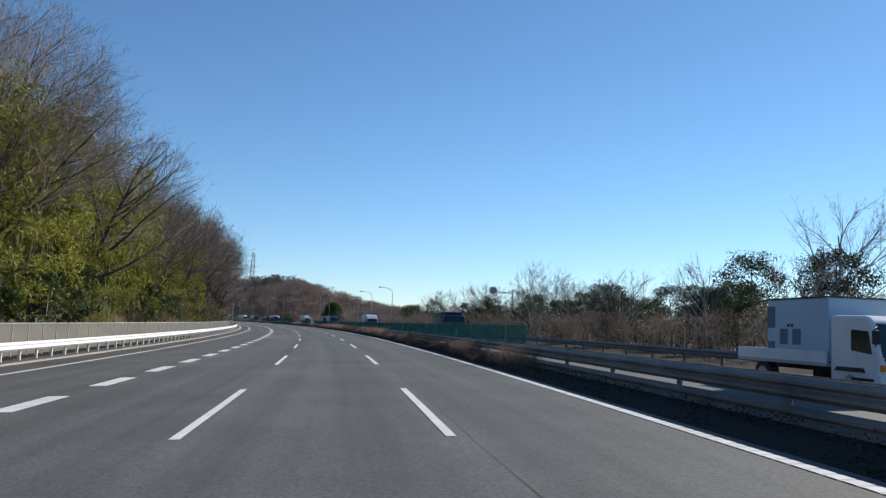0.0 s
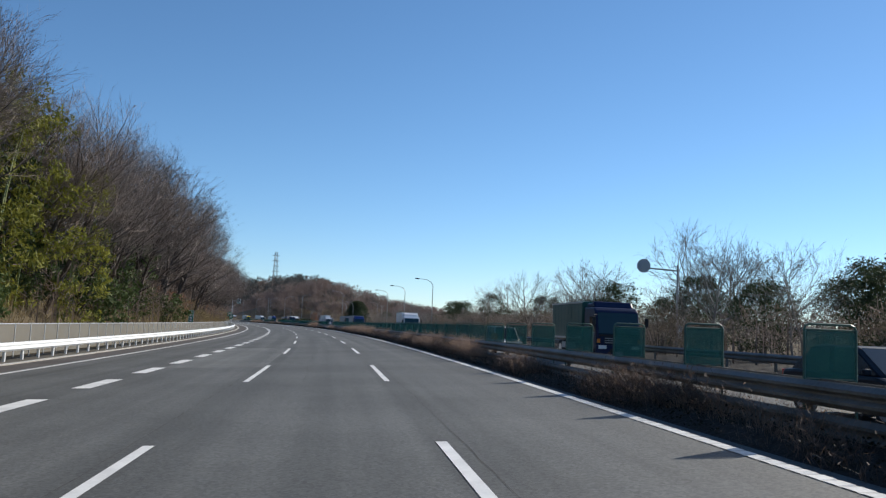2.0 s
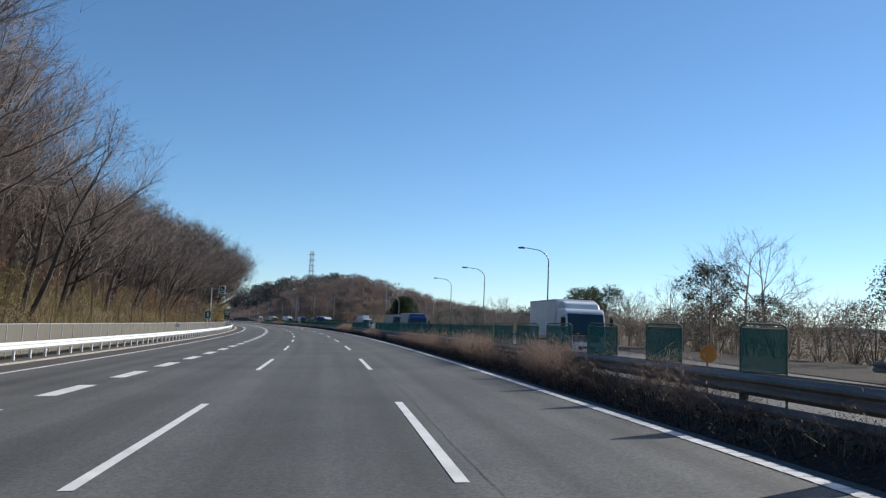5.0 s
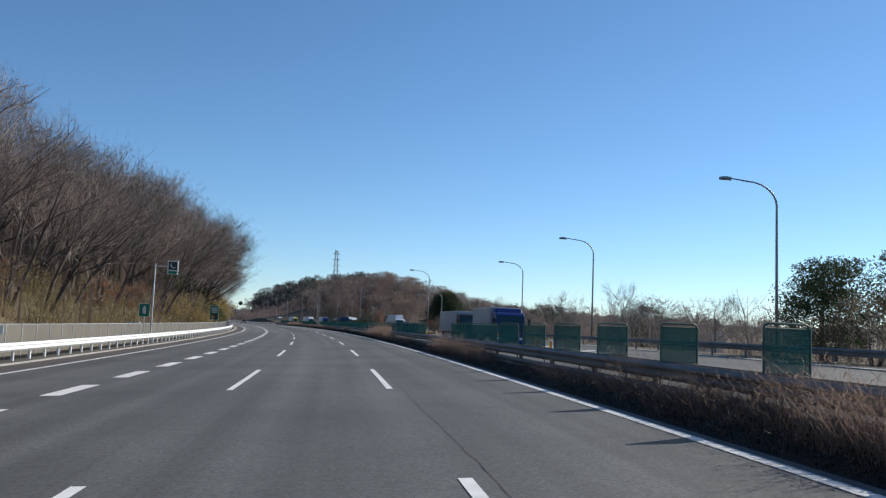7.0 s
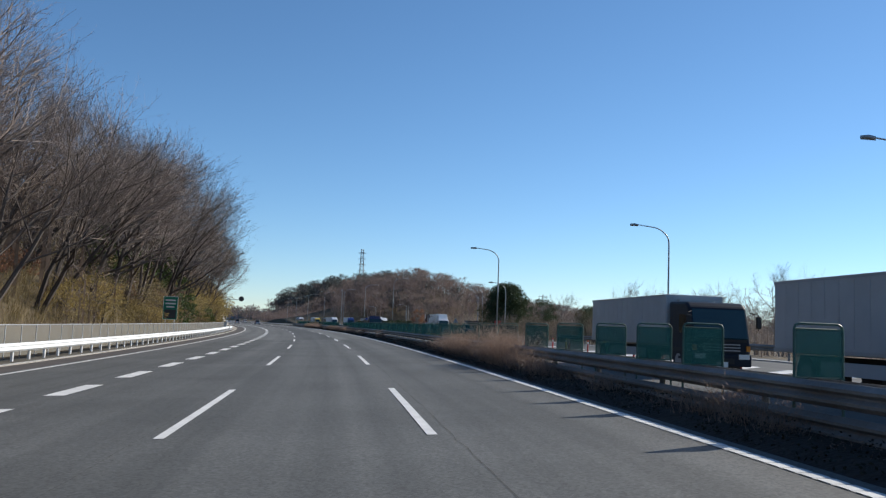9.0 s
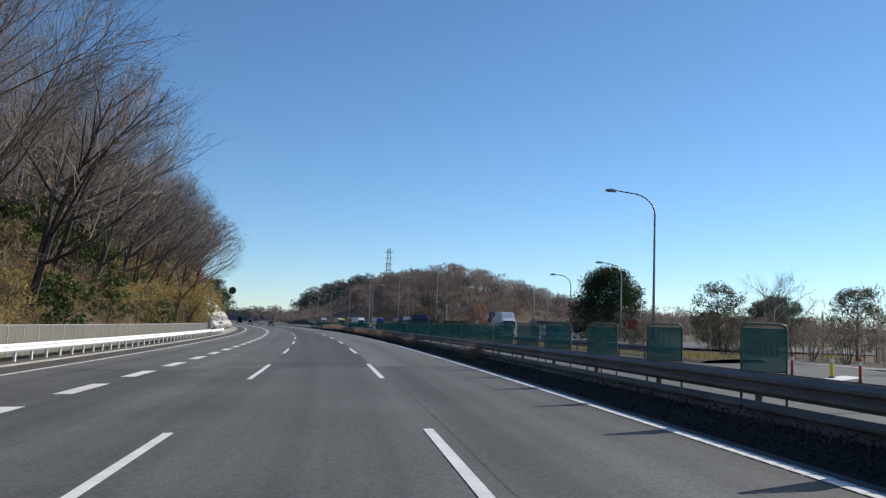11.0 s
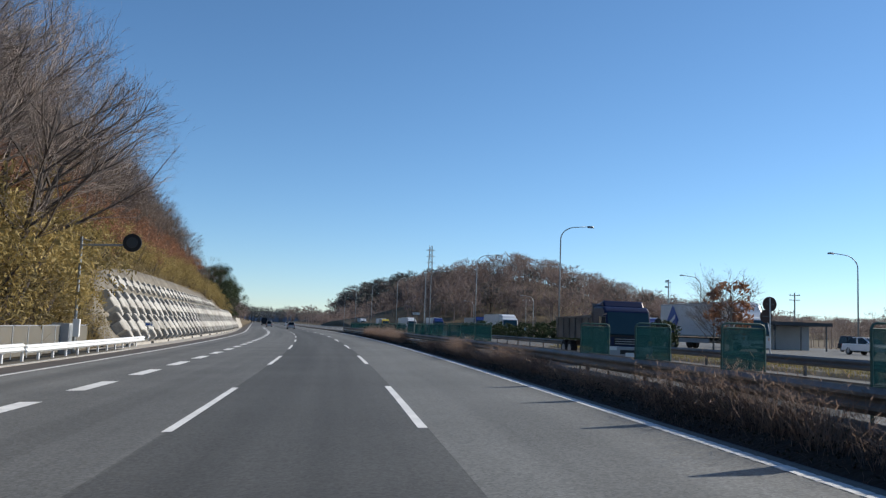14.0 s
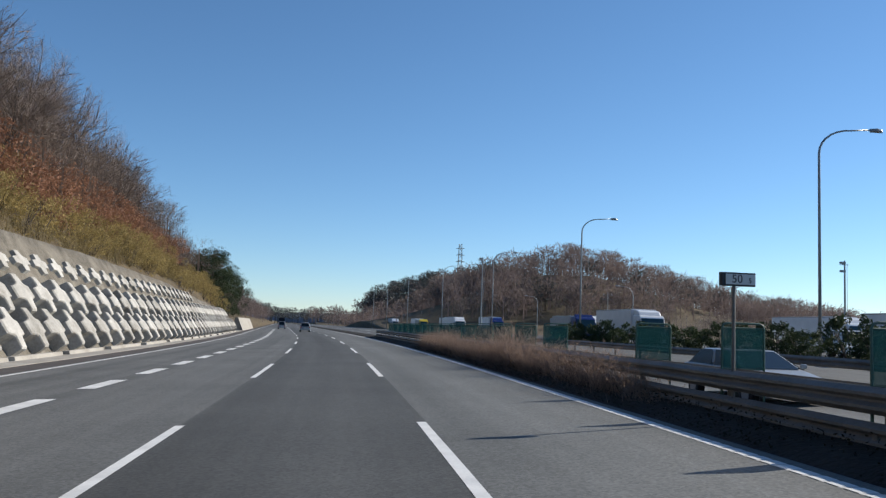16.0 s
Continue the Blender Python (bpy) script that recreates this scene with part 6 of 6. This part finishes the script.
# oncoming traffic
truck("white flatbed truck carrying a pale blue generator", WHITE_BODY, PALE_BLUE, 7.3, 2.9, False, "flat").matrix_world = place(19.2, 14.2, DROP, 180) @ Matrix.Diagonal((1, 1, 0.78, 1))
car("dark blue car on the opposite carriageway", DARK_BODY).matrix_world = place(64.5, 10.7, DROP, 180)
truck("dark green box truck with a dark blue cab", NAVY, GREEN_BODY, 8.0, 3.05).matrix_world = place(89.2, 14.2, DROP, 180)
car("white minivan on the opposite carriageway", WHITE_BODY, 4.5, 1.7, True).matrix_world = place(100.3, 10.7, DROP, 180)
truck("white box truck with a dark blue cab front", WHITE_BODY, WHITE_BODY, 8.0, 3.3).matrix_world = place(168.0, 14.2, DROP, 180)
truck("dark navy truck with a pale grey cargo box", DARK_BODY, GREY_BODY, 11.5, 3.05, False).matrix_world = place(249.0, 14.2, DROP, 180)
car("white car standing in the parking area", WHITE_BODY).matrix_world = Matrix.Translation(at(403, 45.5, bank(24.0) - 0.3)) @ pose(0, 0, 0, 0, 0, 200)
truck("dark blue dump truck with a grey tipper body", NAVY, STEEL_DULL, 8.8, 3.0, True, "dump", SILVER_BODY).matrix_world = place(377.5, 14.2, DROP, 180)
car("pale silver sedan on the opposite carriageway", SILVER_BODY, 4.6, 1.36).matrix_world = place(407.4, 10.7, DROP - 0.12, 180)
_blue = truck("blue truck with a pale grey cargo box and roof deflector", BLUE_BODY, GREY_BODY, 9.4, 3.15)
_star = [(0.17 * (1.0 if j % 2 == 0 else 0.42) * math.sin(j * math.pi / 5), 0.17 * (1.0 if j % 2 == 0 else 0.42) * math.cos(j * math.pi / 5)) for j in range(10)]
part("star", Build().prism(_star, -0.01, 0.01), SIGN_WHITE, _blue).matrix_local = pose(-0.35, -1.02, 2.93, -35, 0, 90) @ pose(0, 0, 0, 0, 0, 0)
_blue.matrix_world = place(234.0, 14.2, DROP, 180)
# traffic ahead
car("silver hatchback driving along the road", SILVER_BODY, 4.2, 1.55, True).matrix_world = place(532, -0.4)
car("silver van beside the road shoulder", SILVER_BODY, 4.6, 1.85, True).matrix_world = place(588, -4.3)
truck("dark truck driving along the road", DARK_BODY, DARK_BODY, 9.0, 3.2).matrix_world = place(720, -4.3)
car("white car driving beside the median", WHITE_BODY).matrix_world = place(650, 3.2)

# parked vehicles
PARK_Z = bank(24.0) - 0.3
for _j, (s, x, turn, cabm, boxm, length, high, label) in enumerate((
        (456, 28.5, 180, WHITE_BODY, WHITE_BODY, 11.5, 3.3, "white parked truck with a roof deflector"),
        (476, 29.5, 180, BLUE_BODY, GREY_BODY, 9.0, 2.9, "blue-cabbed parked truck with a grey box"),
        (398, 32.4, 180, WHITE_BODY, WHITE_BODY, 15.0, 3.9, "white parked lorry with a blue diamond on its side"),
        (500, 40, 185, WHITE_BODY, WHITE_BODY, 11.5, 3.5, "long white lorry in the parking area"),
        (518, 44, 180, WHITE_BODY, GREY_BODY, 11.5, 3.4, "white parked lorry with a grey box"),
        (540, 36, 180, BLUE_BODY, WHITE_BODY, 11.0, 3.4, "blue-cabbed parked lorry with a white box"),
        (560, 33, 180, WHITE_BODY, WHITE_BODY, 11.0, 3.4, "white lorry in the parking area"),
        (585, 36, 178, WHITE_BODY, WHITE_BODY, 11.0, 3.5, "white lorry in the parking area"),
        (606, 33, 180, YELLOW, SILVER_BODY, 8.0, 3.0, "parked truck with a yellow cab"),
        (630, 36, 180, WHITE_BODY, WHITE_BODY, 11.0, 3.4, "white lorry in the parking area"),
        (655, 32, 180, WHITE_BODY, GREY_BODY, 11.0, 3.4, "white parked lorry with a grey box"),
        (434, 41, 182, BLUE_BODY, WHITE_BODY, 10.0, 3.2, "white-boxed parked truck with a blue cab"),
        (453, 46.5, 180, WHITE_BODY, WHITE_BODY, 12.5, 3.3, "white box truck in the parking area"))):
    ob = truck(label, cabm, boxm, length, high)
    ob.matrix_world = Matrix.Translation(at(s, x, PARK_Z)) @ pose(0, 0, 0, 0, 0, math.degrees(heading(s)) + turn)
    if "diamond" in label:
        for sx in (-1, 1):
            part("diamond", Build().prism([(-12.2, 1.15), (-13.4, 2.45), (-12.2, 3.8), (-11.0, 2.45)][::-1], sx * 1.26 - 0.006, sx * 1.26 + 0.006), SIGN_BLUE, ob)
            part("stripe", Build().prism([(-12.75, 2.0), (-12.75, 2.35), (-11.7, 2.95), (-11.7, 2.6)], sx * 1.27 - 0.006, sx * 1.27 + 0.006), SIGN_WHITE, ob)
for _j, (s, x) in enumerate(((418, 33), (421, 33.2), (424, 33), (436, 33), (440, 33.2), (422.6, 59), (371, 31), (375, 31.3), (470, 36), (474, 36), (490, 33), (494, 33))):
    ob = car(("white", "silver", "dark")[_j % 3] + " parked car in the parking area", (WHITE_BODY, SILVER_BODY, DARK_BODY)[_j % 3], 4.4, 1.5 + 0.25 * (_j % 2), bool(_j % 2))
    ob.matrix_world = Matrix.Translation(at(s, x, PARK_Z)) @ pose(0, 0, 0, 0, 0, math.degrees(heading(s)) + 160 + 9 * (_j % 3))

# hedge shrubs and small trees at the edge of the parking area
_hedge = [leafy_tree("hedge_shrub", "rounded dark evergreen hedge shrub at the parking edge", "shrub", EVERGREEN, 120 + j, 1.9, 1.25, 46, 40, 0.09, False, low=0.05, top=0.7) for j in range(2)]
scatter(_hedge, [(s + random.uniform(-0.5, 0.5), 24.9 + random.uniform(-0.3, 0.5), random.uniform(0.85, 1.15), random.randrange(2)) for s in range(398, 474, 3)])
_russet = leafy_tree("russet_tree", "small russet-leaved tree at the parking edge", "tree", RUST_LEAF, 131, 4.6, 1.5, 44, 24, 0.14, True, low=0.3)
_russet.matrix_world = Matrix.Translation(at(387.5, 24.6, 0.4))
for s, x, z in ((86.6, 7.9, 0), (139, 7.9, 0), (290, 7.9, 0)):
    _g = tagged(new("orange_marker"), "orange reflective marker disc on the median rail", "marker")
    part("disc", Build().disc((0, 0, 0.98), (0, 1, 0), 0.17, 0.03, 14), ORANGE, _g)
    part("stem", Build().tube([(0, 0.03, 0.0), (0, 0.03, 0.95)], 0.02, 5), STEEL_DULL, _g)
    _g.matrix_world = place(s, x - 0.6)

_g = tagged(new("fence_plate"), "small white plate fixed to the mesh fence", "sign")
part("board", Build().box(0, 0, 1.25, 0.5, 0.02, 0.35), SIGN_WHITE, _g)
part("bracket", Build().tube([(0, 0.03, -0.1), (0, 0.03, 1.1)], 0.02, 5), STEEL, _g)
_g.matrix_world = place(208.7, -13.78)
_g = tagged(new("wall_plate"), "small pale blue marker plate before the retaining wall", "sign")
part("board", Build().box(0, 0, 1.5, 0.62, 0.03, 0.3), SIGN_WHITE, _g)
part("lettering", Build().box(-0.1, -0.02, 1.5, 0.3, 0.012, 0.16), SIGN_BLUE, _g)
part("lettering", Build().box(0.18, -0.02, 1.47, 0.1, 0.012, 0.11), SIGN_BLUE, _g)
part("post", Build().tube([(0, 0.04, -0.1), (0, 0.04, 1.45)], 0.025, 5), STEEL, _g)
_g.matrix_world = place(406.1, -13.45)
